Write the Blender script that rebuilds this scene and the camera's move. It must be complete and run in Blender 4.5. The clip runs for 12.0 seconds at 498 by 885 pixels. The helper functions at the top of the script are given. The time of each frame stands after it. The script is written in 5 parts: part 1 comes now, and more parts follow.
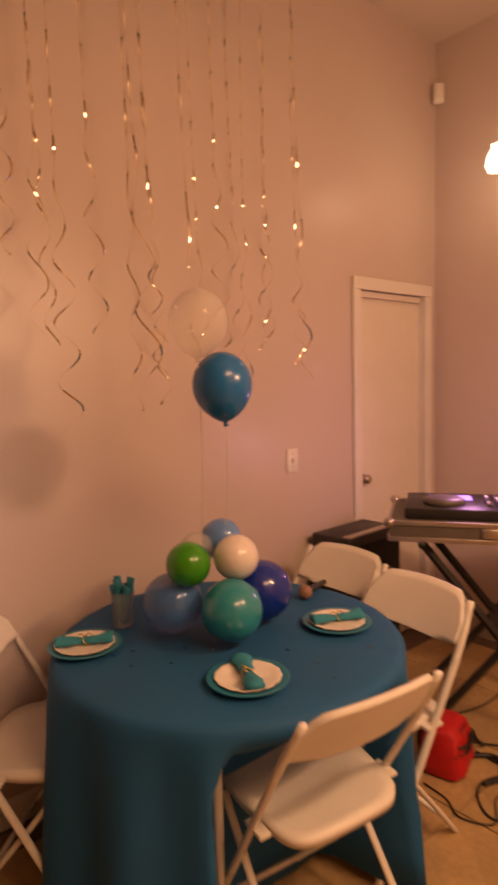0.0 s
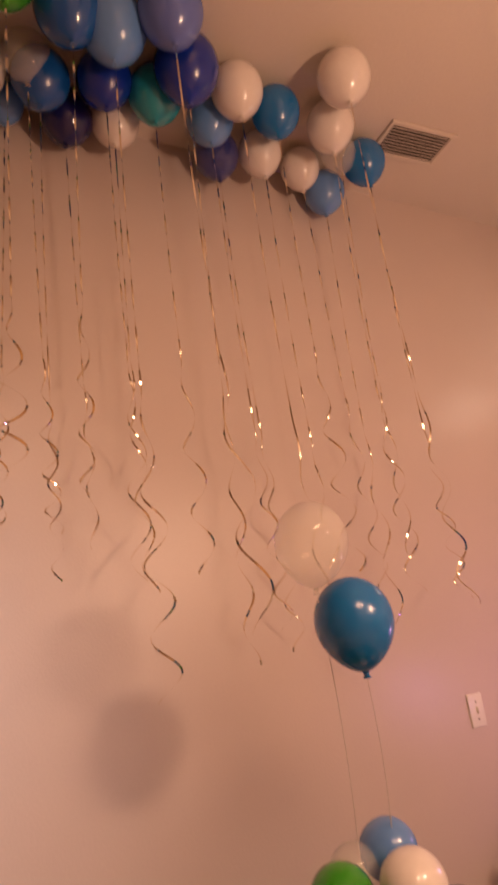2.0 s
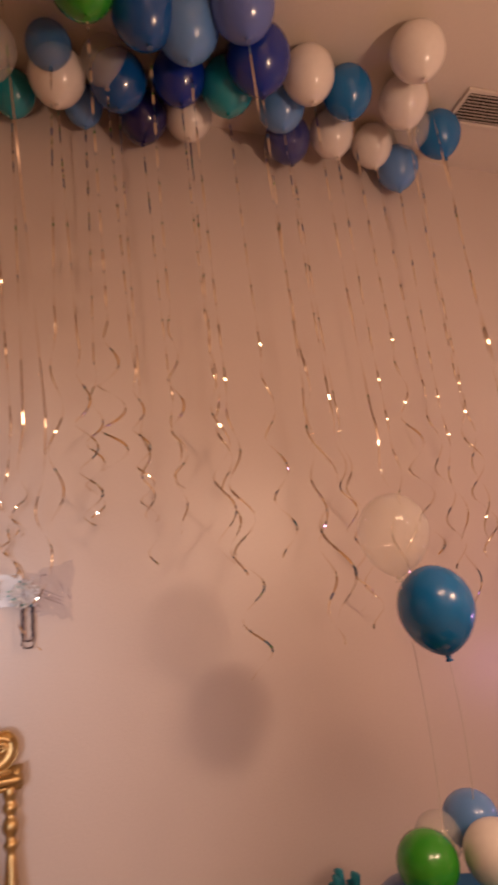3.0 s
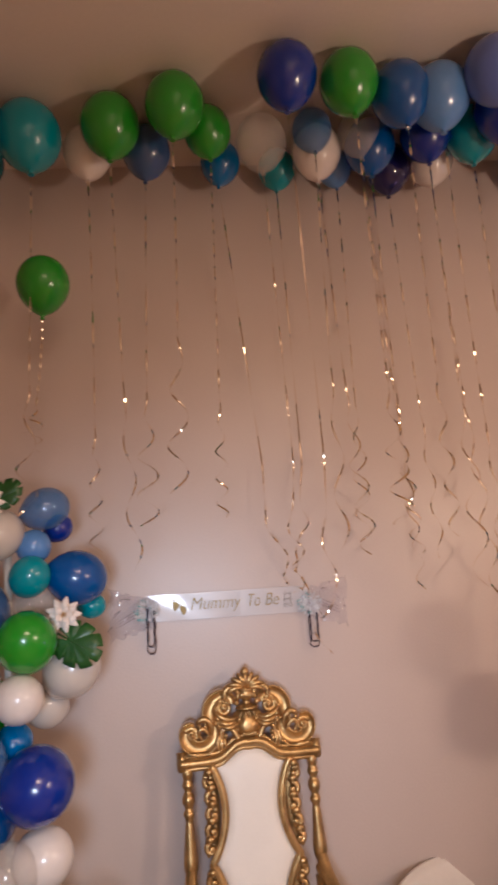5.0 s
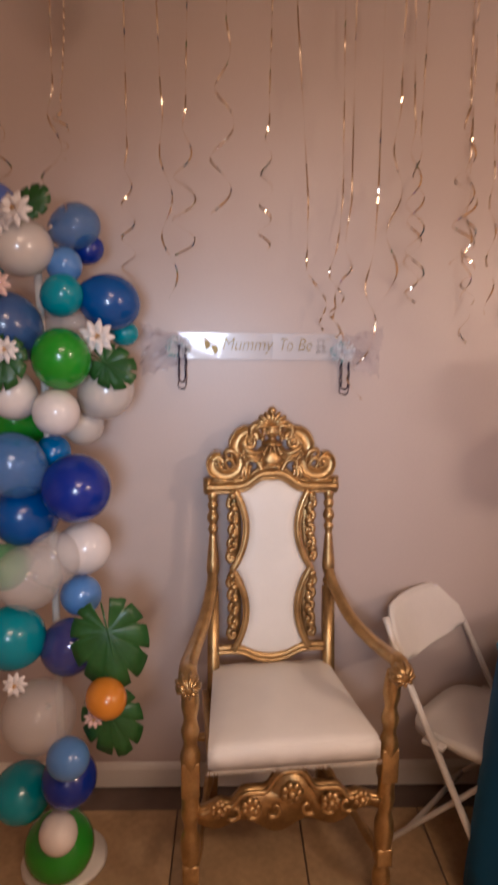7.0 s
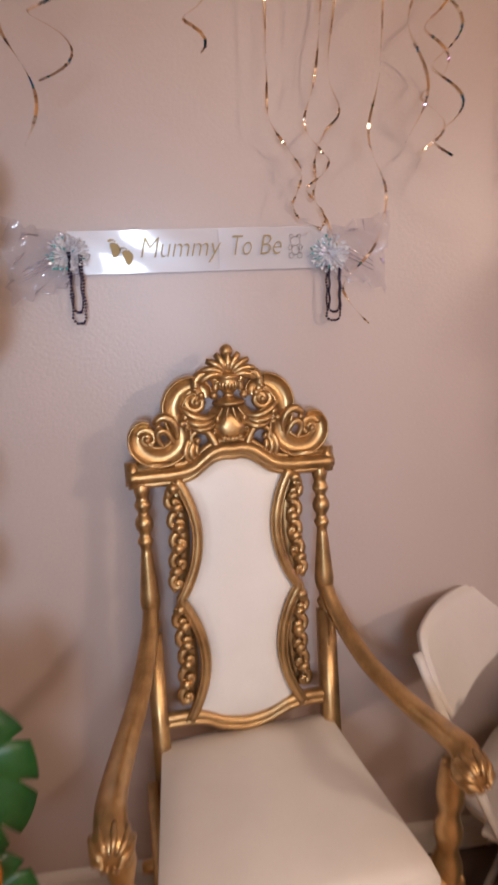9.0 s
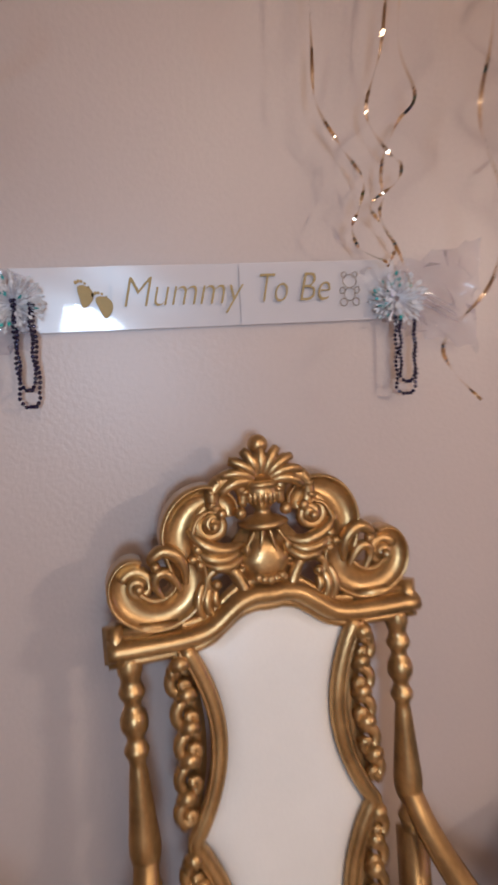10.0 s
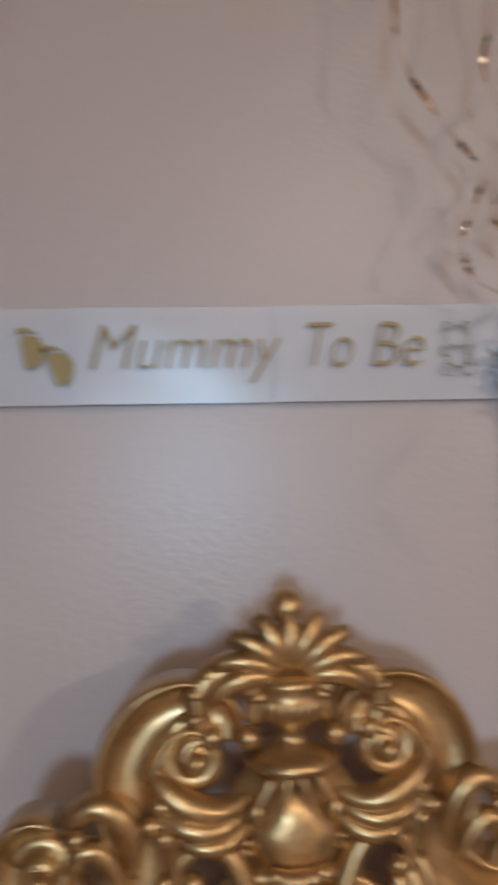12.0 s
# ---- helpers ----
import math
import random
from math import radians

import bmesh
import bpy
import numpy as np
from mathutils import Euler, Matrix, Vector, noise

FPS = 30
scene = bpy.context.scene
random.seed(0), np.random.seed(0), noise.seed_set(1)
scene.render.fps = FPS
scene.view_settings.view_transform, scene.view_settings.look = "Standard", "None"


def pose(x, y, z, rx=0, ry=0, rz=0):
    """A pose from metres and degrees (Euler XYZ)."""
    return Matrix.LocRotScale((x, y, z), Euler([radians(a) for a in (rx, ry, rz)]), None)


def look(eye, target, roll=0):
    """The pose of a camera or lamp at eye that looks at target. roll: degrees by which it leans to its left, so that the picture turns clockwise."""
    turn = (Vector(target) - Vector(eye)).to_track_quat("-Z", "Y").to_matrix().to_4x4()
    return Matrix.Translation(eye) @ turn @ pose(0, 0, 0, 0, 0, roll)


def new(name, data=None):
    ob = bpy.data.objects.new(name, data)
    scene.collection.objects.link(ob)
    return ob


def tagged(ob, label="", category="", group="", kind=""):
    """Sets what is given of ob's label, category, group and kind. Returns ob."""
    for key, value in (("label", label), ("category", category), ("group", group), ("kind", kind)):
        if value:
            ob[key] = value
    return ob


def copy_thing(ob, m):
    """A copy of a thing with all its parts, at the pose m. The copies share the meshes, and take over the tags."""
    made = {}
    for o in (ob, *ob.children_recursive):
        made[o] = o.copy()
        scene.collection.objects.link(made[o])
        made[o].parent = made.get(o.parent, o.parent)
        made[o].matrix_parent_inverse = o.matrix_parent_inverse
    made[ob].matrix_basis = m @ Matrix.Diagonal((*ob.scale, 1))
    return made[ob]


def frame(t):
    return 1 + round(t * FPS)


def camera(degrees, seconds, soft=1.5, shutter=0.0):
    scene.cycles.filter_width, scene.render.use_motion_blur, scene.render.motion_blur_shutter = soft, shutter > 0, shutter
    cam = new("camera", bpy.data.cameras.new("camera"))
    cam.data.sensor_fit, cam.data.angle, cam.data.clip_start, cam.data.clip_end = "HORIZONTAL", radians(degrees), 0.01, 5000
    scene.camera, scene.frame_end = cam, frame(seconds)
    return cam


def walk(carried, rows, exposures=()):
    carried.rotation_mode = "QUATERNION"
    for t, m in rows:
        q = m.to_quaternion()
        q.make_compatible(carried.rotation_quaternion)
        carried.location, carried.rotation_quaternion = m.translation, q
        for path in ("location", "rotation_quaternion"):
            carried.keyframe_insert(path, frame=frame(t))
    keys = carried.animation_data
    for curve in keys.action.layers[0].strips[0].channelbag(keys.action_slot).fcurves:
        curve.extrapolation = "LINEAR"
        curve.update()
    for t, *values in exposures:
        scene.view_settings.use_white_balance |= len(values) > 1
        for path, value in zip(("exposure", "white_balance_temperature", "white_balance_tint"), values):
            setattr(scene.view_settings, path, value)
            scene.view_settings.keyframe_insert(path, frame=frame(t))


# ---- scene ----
cam = camera(44.0, 12.0, 3.0, 0.6)
PATH = [
    (0, (0.037, -2.142, 1.549), (1.334, -0.633, 1.357), -1.5),
    (0.5, (0.108, -2.02, 1.53), (1.287, -0.411, 1.384), -1.6),
    (1, (0.102, -1.934, 1.527), (1.251, -0.3, 1.425), -3.6),
    (1.5, (0.235, -1.892, 1.602), (1.228, -0.173, 1.845), -5.9),
    (2, (0.322, -1.905, 1.552), (1.224, -0.215, 2.134), -7.4),
    (2.5, (0.350, -1.915, 1.560), (1.137, -0.194, 2.207), -8.6),
    (3, (0.256, -1.979, 1.603), (0.955, -0.174, 2.103), -6.7),
    (3.5, (0.13, -2.063, 1.736), (0.73, -0.206, 2.173), -7.2),
    (3.7, (0.107, -2.131, 1.745), (0.638, -0.24, 2.121), -6.6),
    (5.3, (-0.134, -2.326, 1.837), (-0.023, -0.37, 2.237), -3.3),
    (5.5, (-0.158, -2.352, 1.835), (-0.049, -0.389, 2.204), -3.1),
    (6, (-0.139, -2.39, 1.765), (-0.053, -0.4, 1.949), -2.2),
    (6.5, (-0.161, -2.363, 1.727), (-0.048, -0.367, 1.678), -0.2),
    (6.7, (-0.133, -2.311, 1.724), (-0.05, -0.319, 1.565), 0.2),
    (8.3, (-0.139, -1.773, 1.528), (-0.105, 0.167, 1.042), 1.1),
    (8.5, (-0.137, -1.674, 1.533), (-0.068, 0.281, 1.117), -2.2),
    (9, (-0.103, -1.459, 1.586), (0.12, 0.482, 1.158), -2.2),
    (9.5, (-0.102, -1.178, 1.596), (0.065, 0.791, 1.283), 0.1),
    (9.7, (-0.129, -1.092, 1.589), (0.049, 0.885, 1.337), -2.0),
    (10, (-0.158, -0.96, 1.608), (0.195, 0.993, 1.359), -3.1),
    (10.5, (-0.077, -0.757, 1.603), (0.177, 1.218, 1.407), -2.3),
    (10.7, (-0.039, -0.7, 1.615), (0.162, 1.284, 1.456), 0.2),
    (11, (-0.001, -0.621, 1.618), (0.207, 1.367, 1.544), -0.7),
    (11.5, (0.023, -0.586, 1.644), (0.452, 1.364, 1.536), -1.7),
    (12, (-0.03, -0.595, 1.596), (0.021, 1.401, 1.718), -1.1),
]
# the clip's camera adapts: stops, kelvin and tint along the way
EXPOSURES = [(0.0, 0.06, 8900, 24), (0.5, 0.10, 7850, 22), (1.0, 0.16, 7450, 21), (2.0, 0.28, 6900, 21), (3.5, 0.04, 5950, 10), (5.5, 0.26, 5250, 3), (6.7, 0.10, 5250, 5), (8.5, 0.34, 5150, 2), (9.5, 0.10, 4950, 0), (10.0, 0.06, 4850, -3), (10.5, 0.12, 4700, -8), (11.0, 0.10, 4550, -10), (11.5, -0.20, 4450, -11), (12.0, -0.14, 4450, -12)]
walk(cam, [(t, look(eye, target, roll)) for t, eye, target, roll in PATH], EXPOSURES)

# ---------------------------------------------------------------- light
world = bpy.data.worlds.new("world")
scene.world = world
world.use_nodes = True
world.node_tree.nodes["Background"].inputs[0].default_value = (0.9, 0.75, 0.65, 1)
world.node_tree.nodes["Background"].inputs[1].default_value = 0.02
scene.view_settings.exposure = 0.0


def lamp(name, kind, energy, colour, m, size=0.1):
    data = bpy.data.lights.new(name, kind)
    data.energy, data.color = energy, colour
    if kind == "AREA":
        data.size = size
    else:
        data.shadow_soft_size = size
    ob = new(name, data)
    ob.matrix_world = m
    return ob


WARM = (1.0, 0.62, 0.36)
# the ceiling fan's three bulbs, in the middle of the room
for k in range(3):
    a = radians(20 + 120 * k)
    lamp("fan_bulb_light", "POINT", 20.5, (1.0, 0.64, 0.41), pose(1.74 + 0.08 * math.cos(a), -2.25 + 0.08 * math.sin(a), 2.08), 0.055)
# an added unseen fill light, further back under the ceiling, to lighten the shadows
lamp("added_fill_light", "AREA", 70, (1.0, 0.62, 0.38), pose(0.75, -3.9, 3.44), 1.2)
# the bare lamp by the far corner
lamp("corner_lamp_light", "POINT", 0.5, (1.0, 0.34, 0.08), pose(3.08, -0.545, 2.60), 0.06)
# a white photo light that stands behind the camera and points at the throne
photo = lamp("photo_light", "SPOT", 86, (0.93, 0.94, 1.0), look((-0.24, -2.90, 1.62), (-0.13, 0, 1.36)), 0.22)
photo.data.spot_size, photo.data.spot_blend = radians(50), 1.0
# the disc jockey's violet lamp low in the corner
lamp("stage_light", "POINT", 3.0, (0.80, 0.40, 1.0), pose(2.50, -0.75, 1.16), 0.05)


# ---------------------------------------------------------------- materials
def srgb(r, g, b):
    return tuple(((v / 255) / 12.92 if v < 10 else ((v / 255 + 0.055) / 1.055) ** 2.4) for v in (r, g, b)) + (1,)


def nodes_of(name):
    m = bpy.data.materials.new(name)
    m.use_nodes = True
    t = m.node_tree
    return m, t, t.nodes, t.nodes["Principled BSDF"]


def mat(name, colour, rough=0.5, metal=0.0, vary=0.12, scale=12.0, fine=160.0, bump=0.1, depth=0.002, coat=0.0, sheen=0.0, sub=0.0, each=0.0):
    """A surface with broad stains, a fine grain in colour and relief, and an optional change of shade from piece to piece."""
    m, t, n, b = nodes_of(name)
    co = n.new("ShaderNodeTexCoord")
    big, small = n.new("ShaderNodeTexNoise"), n.new("ShaderNodeTexNoise")
    big.inputs["Scale"].default_value, small.inputs["Scale"].default_value = scale, fine
    big.inputs["Detail"].default_value = 5
    t.links.new(co.outputs["Object"], big.inputs["Vector"])
    t.links.new(co.outputs["Object"], small.inputs["Vector"])
    mix = n.new("ShaderNodeMixRGB")
    mix.blend_type = "MULTIPLY"
    mix.inputs["Fac"].default_value = 1.0
    mix.inputs["Color1"].default_value = colour
    ramp = n.new("ShaderNodeMapRange")
    ramp.inputs["From Min"].default_value, ramp.inputs["From Max"].default_value = 0.3, 0.7
    ramp.inputs["To Min"].default_value, ramp.inputs["To Max"].default_value = 1 - vary, 1 + vary
    add = n.new("ShaderNodeMath")
    add.operation = "MULTIPLY_ADD"
    add.inputs[1].default_value, add.inputs[2].default_value = 0.3, 0.0
    t.links.new(small.outputs["Fac"], add.inputs[0])
    total = n.new("ShaderNodeMath")
    total.operation = "MULTIPLY_ADD"
    total.inputs[1].default_value = 0.7
    t.links.new(big.outputs["Fac"], total.inputs[0])
    t.links.new(add.outputs[0], total.inputs[2])
    t.links.new(total.outputs[0], ramp.inputs["Value"])
    last = ramp.outputs["Result"]
    if each:
        info = n.new("ShaderNodeObjectInfo")
        var = n.new("ShaderNodeMath")
        var.operation = "MULTIPLY_ADD"
        var.inputs[1].default_value, var.inputs[2].default_value = each, 1 - each / 2
        t.links.new(info.outputs["Random"], var.inputs[0])
        both = n.new("ShaderNodeMath")
        both.operation = "MULTIPLY"
        t.links.new(last, both.inputs[0])
        t.links.new(var.outputs[0], both.inputs[1])
        last = both.outputs[0]
    t.links.new(last, mix.inputs["Color2"])
    t.links.new(mix.outputs["Color"], b.inputs["Base Color"])
    rr = n.new("ShaderNodeMapRange")
    rr.inputs["To Min"].default_value, rr.inputs["To Max"].default_value = max(rough - 0.1, 0.02), min(rough + 0.1, 1)
    t.links.new(big.outputs["Fac"], rr.inputs["Value"])
    t.links.new(rr.outputs["Result"], b.inputs["Roughness"])
    b.inputs["Metallic"].default_value = metal
    b.inputs["Coat Weight"].default_value = coat
    b.inputs["Sheen Weight"].default_value = sheen
    if sub:
        b.inputs["Subsurface Weight"].default_value = sub
        b.inputs["Subsurface Radius"].default_value = (0.01, 0.01, 0.01)
    if bump:
        bp = n.new("ShaderNodeBump")
        bp.inputs["Strength"].default_value, bp.inputs["Distance"].default_value = bump, depth
        t.links.new(small.outputs["Fac"], bp.inputs["Height"])
        t.links.new(bp.outputs["Normal"], b.inputs["Normal"])
    return m


def see_through(name, colour, clear, rough=0.06):
    """A thin film: part of the light goes straight through it, the rest is its tint, with a gloss that grows towards the rim."""
    m, t, n, b = nodes_of(name)
    b.inputs["Base Color"].default_value = colour
    b.inputs["Roughness"].default_value = rough
    b.inputs["Coat Weight"].default_value = 0.6
    tr = n.new("ShaderNodeBsdfTransparent")
    tr.inputs["Color"].default_value = tuple(0.72 + 0.28 * c for c in colour[:3]) + (1,)
    ms = n.new("ShaderNodeMixShader")
    co = n.new("ShaderNodeTexCoord")
    no = n.new("ShaderNodeTexNoise")
    no.inputs["Scale"].default_value = 14
    t.links.new(co.outputs["Object"], no.inputs["Vector"])
    mr = n.new("ShaderNodeMapRange")
    mr.inputs["To Min"].default_value, mr.inputs["To Max"].default_value = clear - 0.05, clear + 0.05
    t.links.new(no.outputs["Fac"], mr.inputs["Value"])
    t.links.new(mr.outputs["Result"], ms.inputs[0])
    t.links.new(b.outputs[0], ms.inputs[1])
    t.links.new(tr.outputs[0], ms.inputs[2])
    lw = n.new("ShaderNodeLayerWeight")
    lw.inputs["Blend"].default_value = 0.16
    gl = n.new("ShaderNodeBsdfGlossy")
    gl.inputs["Roughness"].default_value = rough
    top = n.new("ShaderNodeMixShader")
    less = n.new("ShaderNodeMath")
    less.operation = "MULTIPLY_ADD"
    less.inputs[1].default_value, less.inputs[2].default_value = 0.16, 0.02
    t.links.new(lw.outputs["Fresnel"], less.inputs[0])
    t.links.new(less.outputs[0], top.inputs[0])
    t.links.new(ms.outputs[0], top.inputs[1])
    t.links.new(gl.outputs[0], top.inputs[2])
    t.links.new(top.outputs[0], n["Material Output"].inputs[0])
    return m


WALL = mat("painted_wall", (0.56, 0.47, 0.43, 1), 0.36, vary=0.05, scale=1.5, fine=130, bump=0.22, depth=0.0020)
CEIL = mat("ceiling_paint", (0.62, 0.54, 0.47, 1), 0.7, vary=0.04, scale=1.2, fine=70, bump=0.3, depth=0.003)
TRIM = mat("trim_paint", (0.72, 0.68, 0.62, 1), 0.35, vary=0.05, scale=3, fine=60, bump=0.05)
DOORP = mat("door_paint", (0.70, 0.64, 0.54, 1), 0.38, vary=0.05, scale=3, fine=50, bump=0.06)
TILE = mat("floor_tile_glaze", (0.40, 0.27, 0.14, 1), 0.32, vary=0.28, scale=5, fine=40, bump=0.1, depth=0.001, each=0.2)
GROUT = mat("grout", (0.14, 0.10, 0.08, 1), 0.9, vary=0.2, bump=0.4)
GOLD = mat("gilded_wood", (0.51, 0.335, 0.14, 1), 0.36, metal=0.88, vary=0.3, scale=22, fine=150, bump=0.18, depth=0.0012, coat=0.15)
VINYL = mat("white_upholstery", (0.80, 0.76, 0.70, 1), 0.45, vary=0.04, scale=9, fine=220, bump=0.12, depth=0.0008)
FUZZ = mat("seam_fringe", (0.78, 0.70, 0.58, 1), 0.9, vary=0.1)
PLASTIC = mat("white_plastic", (0.74, 0.70, 0.64, 1), 0.38, vary=0.05, scale=8, fine=120, bump=0.06)
STEEL = mat("white_painted_tube", (0.70, 0.66, 0.60, 1), 0.30, vary=0.05, scale=20)
CLOTH = mat("turquoise_tablecloth", (0.001, 0.092, 0.24, 1), 0.75, vary=0.10, scale=7, fine=420, bump=0.25, depth=0.0008)
TEALPLATE = mat("teal_paper_plate", (0.008, 0.17, 0.27, 1), 0.35, vary=0.06, scale=20)
WHITEPLATE = mat("white_paper_plate", (0.80, 0.74, 0.68, 1), 0.5, vary=0.04, scale=20)
NAPKIN = mat("teal_napkin", (0.014, 0.22, 0.31, 1), 0.85, vary=0.15, scale=30, fine=300, bump=0.3)
GOLDRING = mat("gold_foil", (0.80, 0.60, 0.25, 1), 0.22, metal=1.0, vary=0.1)
RIBBON = mat("champagne_metal_ribbon", (0.86, 0.74, 0.58, 1), 0.12, metal=1.0, vary=0.08, scale=30, fine=80, bump=0.0)
STRING = mat("white_string", (0.6, 0.55, 0.5, 1), 0.6)
SATIN = see_through("white_satin_sash", (0.76, 0.73, 0.75, 1), 0.30, 0.27)
FOIL = mat("gold_print", (0.34, 0.25, 0.09, 1), 0.5, metal=0.15, vary=0.1)
GREYPRINT = mat("grey_print", (0.32, 0.28, 0.24, 1), 0.5, vary=0.1)
BEAD = mat("navy_beads", (0.02, 0.015, 0.07, 1), 0.12, metal=0.6, vary=0.1, coat=0.6)
TINSEL = mat("iridescent_tinsel", (0.86, 0.88, 0.92, 1), 0.22, metal=0.2, vary=0.25, scale=60)
TEALTINSEL = mat("teal_tinsel", (0.10, 0.55, 0.56, 1), 0.2, metal=0.35, vary=0.25, scale=60)
CELLO = see_through("clear_cellophane", (0.72, 0.70, 0.78, 1), 0.86, 0.10)
LEAF = mat("monstera_leaf", (0.022, 0.085, 0.016, 1), 0.35, vary=0.3, scale=14, fine=90, bump=0.2)
PETAL = mat("white_petal", (0.80, 0.74, 0.70, 1), 0.7, vary=0.06, sub=0.2)
PINKPETAL = mat("blush_petal", (0.78, 0.55, 0.47, 1), 0.7, vary=0.08, sub=0.2)
STAMEN = mat("stamen", (0.55, 0.32, 0.12, 1), 0.7)
BLACK = mat("black_powder_coat", (0.018, 0.016, 0.016, 1), 0.45, vary=0.3, scale=20)
BLACKCLOTH = mat("black_speaker_cloth", (0.012, 0.012, 0.016, 1), 0.85, vary=0.3, scale=20, fine=500, bump=0.4)
CASE = mat("flight_case_laminate", (0.10, 0.085, 0.075, 1), 0.45, vary=0.2, scale=18)
ALU = mat("aluminium_edge", (0.55, 0.50, 0.46, 1), 0.34, metal=1.0, vary=0.15, scale=30)
REDCLOTH = mat("red_nylon", (0.46, 0.012, 0.02, 1), 0.6, vary=0.2, scale=14, fine=350, bump=0.3)
RUBBER = mat("black_cable_rubber", (0.015, 0.013, 0.012, 1), 0.55, vary=0.2)
BRUSH = mat("dusky_wood", (0.25, 0.13, 0.09, 1), 0.5, vary=0.2)
CHROME = mat("brushed_nickel", (0.62, 0.56, 0.48, 1), 0.2, metal=1.0, vary=0.1)
SLOT = mat("dark_slot", (0.03, 0.025, 0.02, 1), 0.9)
TUMBLER = see_through("teal_clear_plastic", (0.03, 0.24, 0.30, 1), 0.45, 0.1)
CLEARCUP = see_through("clear_plastic", (0.7, 0.75, 0.78, 1), 0.8, 0.05)


def glow(name, colour, strength):
    m, t, n, b = nodes_of(name)
    b.inputs["Base Color"].default_value = colour
    b.inputs["Emission Color"].default_value = colour
    b.inputs["Emission Strength"].default_value = strength
    return m


SCREEN = glow("violet_display", (0.35, 0.22, 1.0, 1), 1.6)
BULB = glow("lamp_glass", (1.0, 0.86, 0.66, 1), 9.0)


def latex(name, colour, rough=0.22):
    return mat("latex_" + name, colour, rough, vary=0.05, scale=7, fine=60, bump=0.0, coat=0.35, sub=0.15)


LATEX = {
    "navy": latex("navy", (0.003, 0.024, 0.26, 1)),
    "midnight": latex("midnight", (0.010, 0.010, 0.09, 1), 0.12),
    "blue": latex("blue", (0.004, 0.075, 0.30, 1)),
    "petrol": latex("petrol", (0.001, 0.135, 0.40, 1)),
    "denim": latex("denim", (0.045, 0.095, 0.24, 1)),
    "sky": latex("sky", (0.11, 0.25, 0.56, 1)),
    "peri": latex("peri", (0.10, 0.15, 0.44, 1)),
    "teal": latex("teal", (0.010, 0.25, 0.32, 1)),
    "green": latex("green", (0.030, 0.26, 0.012, 1)),
    "white": latex("white", (0.72, 0.66, 0.62, 1)),
    "pearl": see_through("latex_pearl", (0.72, 0.66, 0.60, 1), 0.22, 0.2),
    "orange": latex("orange", (0.62, 0.22, 0.015, 1)),
    "clear": see_through("latex_clear", (0.92, 0.88, 0.84, 1), 0.76, 0.03),
    "clearblue": see_through("latex_clear_blue", (0.08, 0.24, 0.56, 1), 0.50),
    "clearnavy": see_through("latex_clear_navy", (0.05, 0.06, 0.26, 1), 0.30),
    "cleargreen": see_through("latex_clear_green", (0.20, 0.55, 0.22, 1), 0.55),
}
SHADE = {
    "navy": "navy blue", "midnight": "shiny midnight blue", "blue": "royal blue", "petrol": "petrol blue", "denim": "dusty denim blue", "sky": "sky blue", "peri": "periwinkle blue",
    "teal": "turquoise", "green": "bright green", "white": "white", "pearl": "translucent pearl white", "orange": "mustard orange", "clear": "clear transparent",
    "clearblue": "see-through light blue", "clearnavy": "see-through dark navy", "cleargreen": "see-through pale green",
}


# ---------------------------------------------------------------- mesh helpers
def bm_new():
    return bmesh.new()


def link(name, bm, material, parent=None, label="", smooth=True):
    me = bpy.data.meshes.new(name)
    bmesh.ops.recalc_face_normals(bm, faces=bm.faces)
    bm.to_mesh(me)
    bm.free()
    for m in material if isinstance(material, (list, tuple)) else [material]:
        me.materials.append(m)
    if smooth:
        for p in me.polygons:
            p.use_smooth = True
    ob = new(name, me)
    if parent is not None:
        ob.parent = parent
    if label:
        tagged(ob, label)
    return ob


def part(name, bm, material, parent, label="", smooth=True):
    return link(name, bm, material, parent, label, smooth)


def thing(name, label, category, m, group="", kind=""):
    ob = new(name)
    ob.matrix_world = m
    ob.empty_display_size = 0.05
    return tagged(ob, label, category, group, kind)


def box(bm, x0, x1, y0, y1, z0, z1, bevel=0.0, seg=2):
    r = bmesh.ops.create_cube(bm, size=1.0)
    vs = r["verts"]
    for v in vs:
        v.co = Vector(((x0 + x1) / 2 + v.co.x * (x1 - x0), (y0 + y1) / 2 + v.co.y * (y1 - y0), (z0 + z1) / 2 + v.co.z * (z1 - z0)))
    if bevel:
        es = list({e for v in vs for e in v.link_edges})
        bmesh.ops.bevel(bm, geom=es, offset=bevel, segments=seg, affect="EDGES", profile=0.5)
    return bm


def lathe(bm, profile, m=Matrix(), n=24, squash=1.0):
    """Turns (radius, height) pairs round the local z axis."""
    rings = []
    for r, h in profile:
        if r < 1e-5:
            rings.append([bm.verts.new(m @ Vector((0, 0, h)))])
        else:
            rings.append([bm.verts.new(m @ Vector((r * math.cos(2 * math.pi * k / n), squash * r * math.sin(2 * math.pi * k / n), h))) for k in range(n)])
    for a, b in zip(rings, rings[1:]):
        for k in range(n):
            k2 = (k + 1) % n
            q = [a[k % len(a)], a[k2 % len(a)], b[k2 % len(b)], b[k % len(b)]]
            u = []
            for v in q:
                if v not in u:
                    u.append(v)
            if len(u) > 2:
                try:
                    bm.faces.new(u)
                except ValueError:
                    pass
    return bm


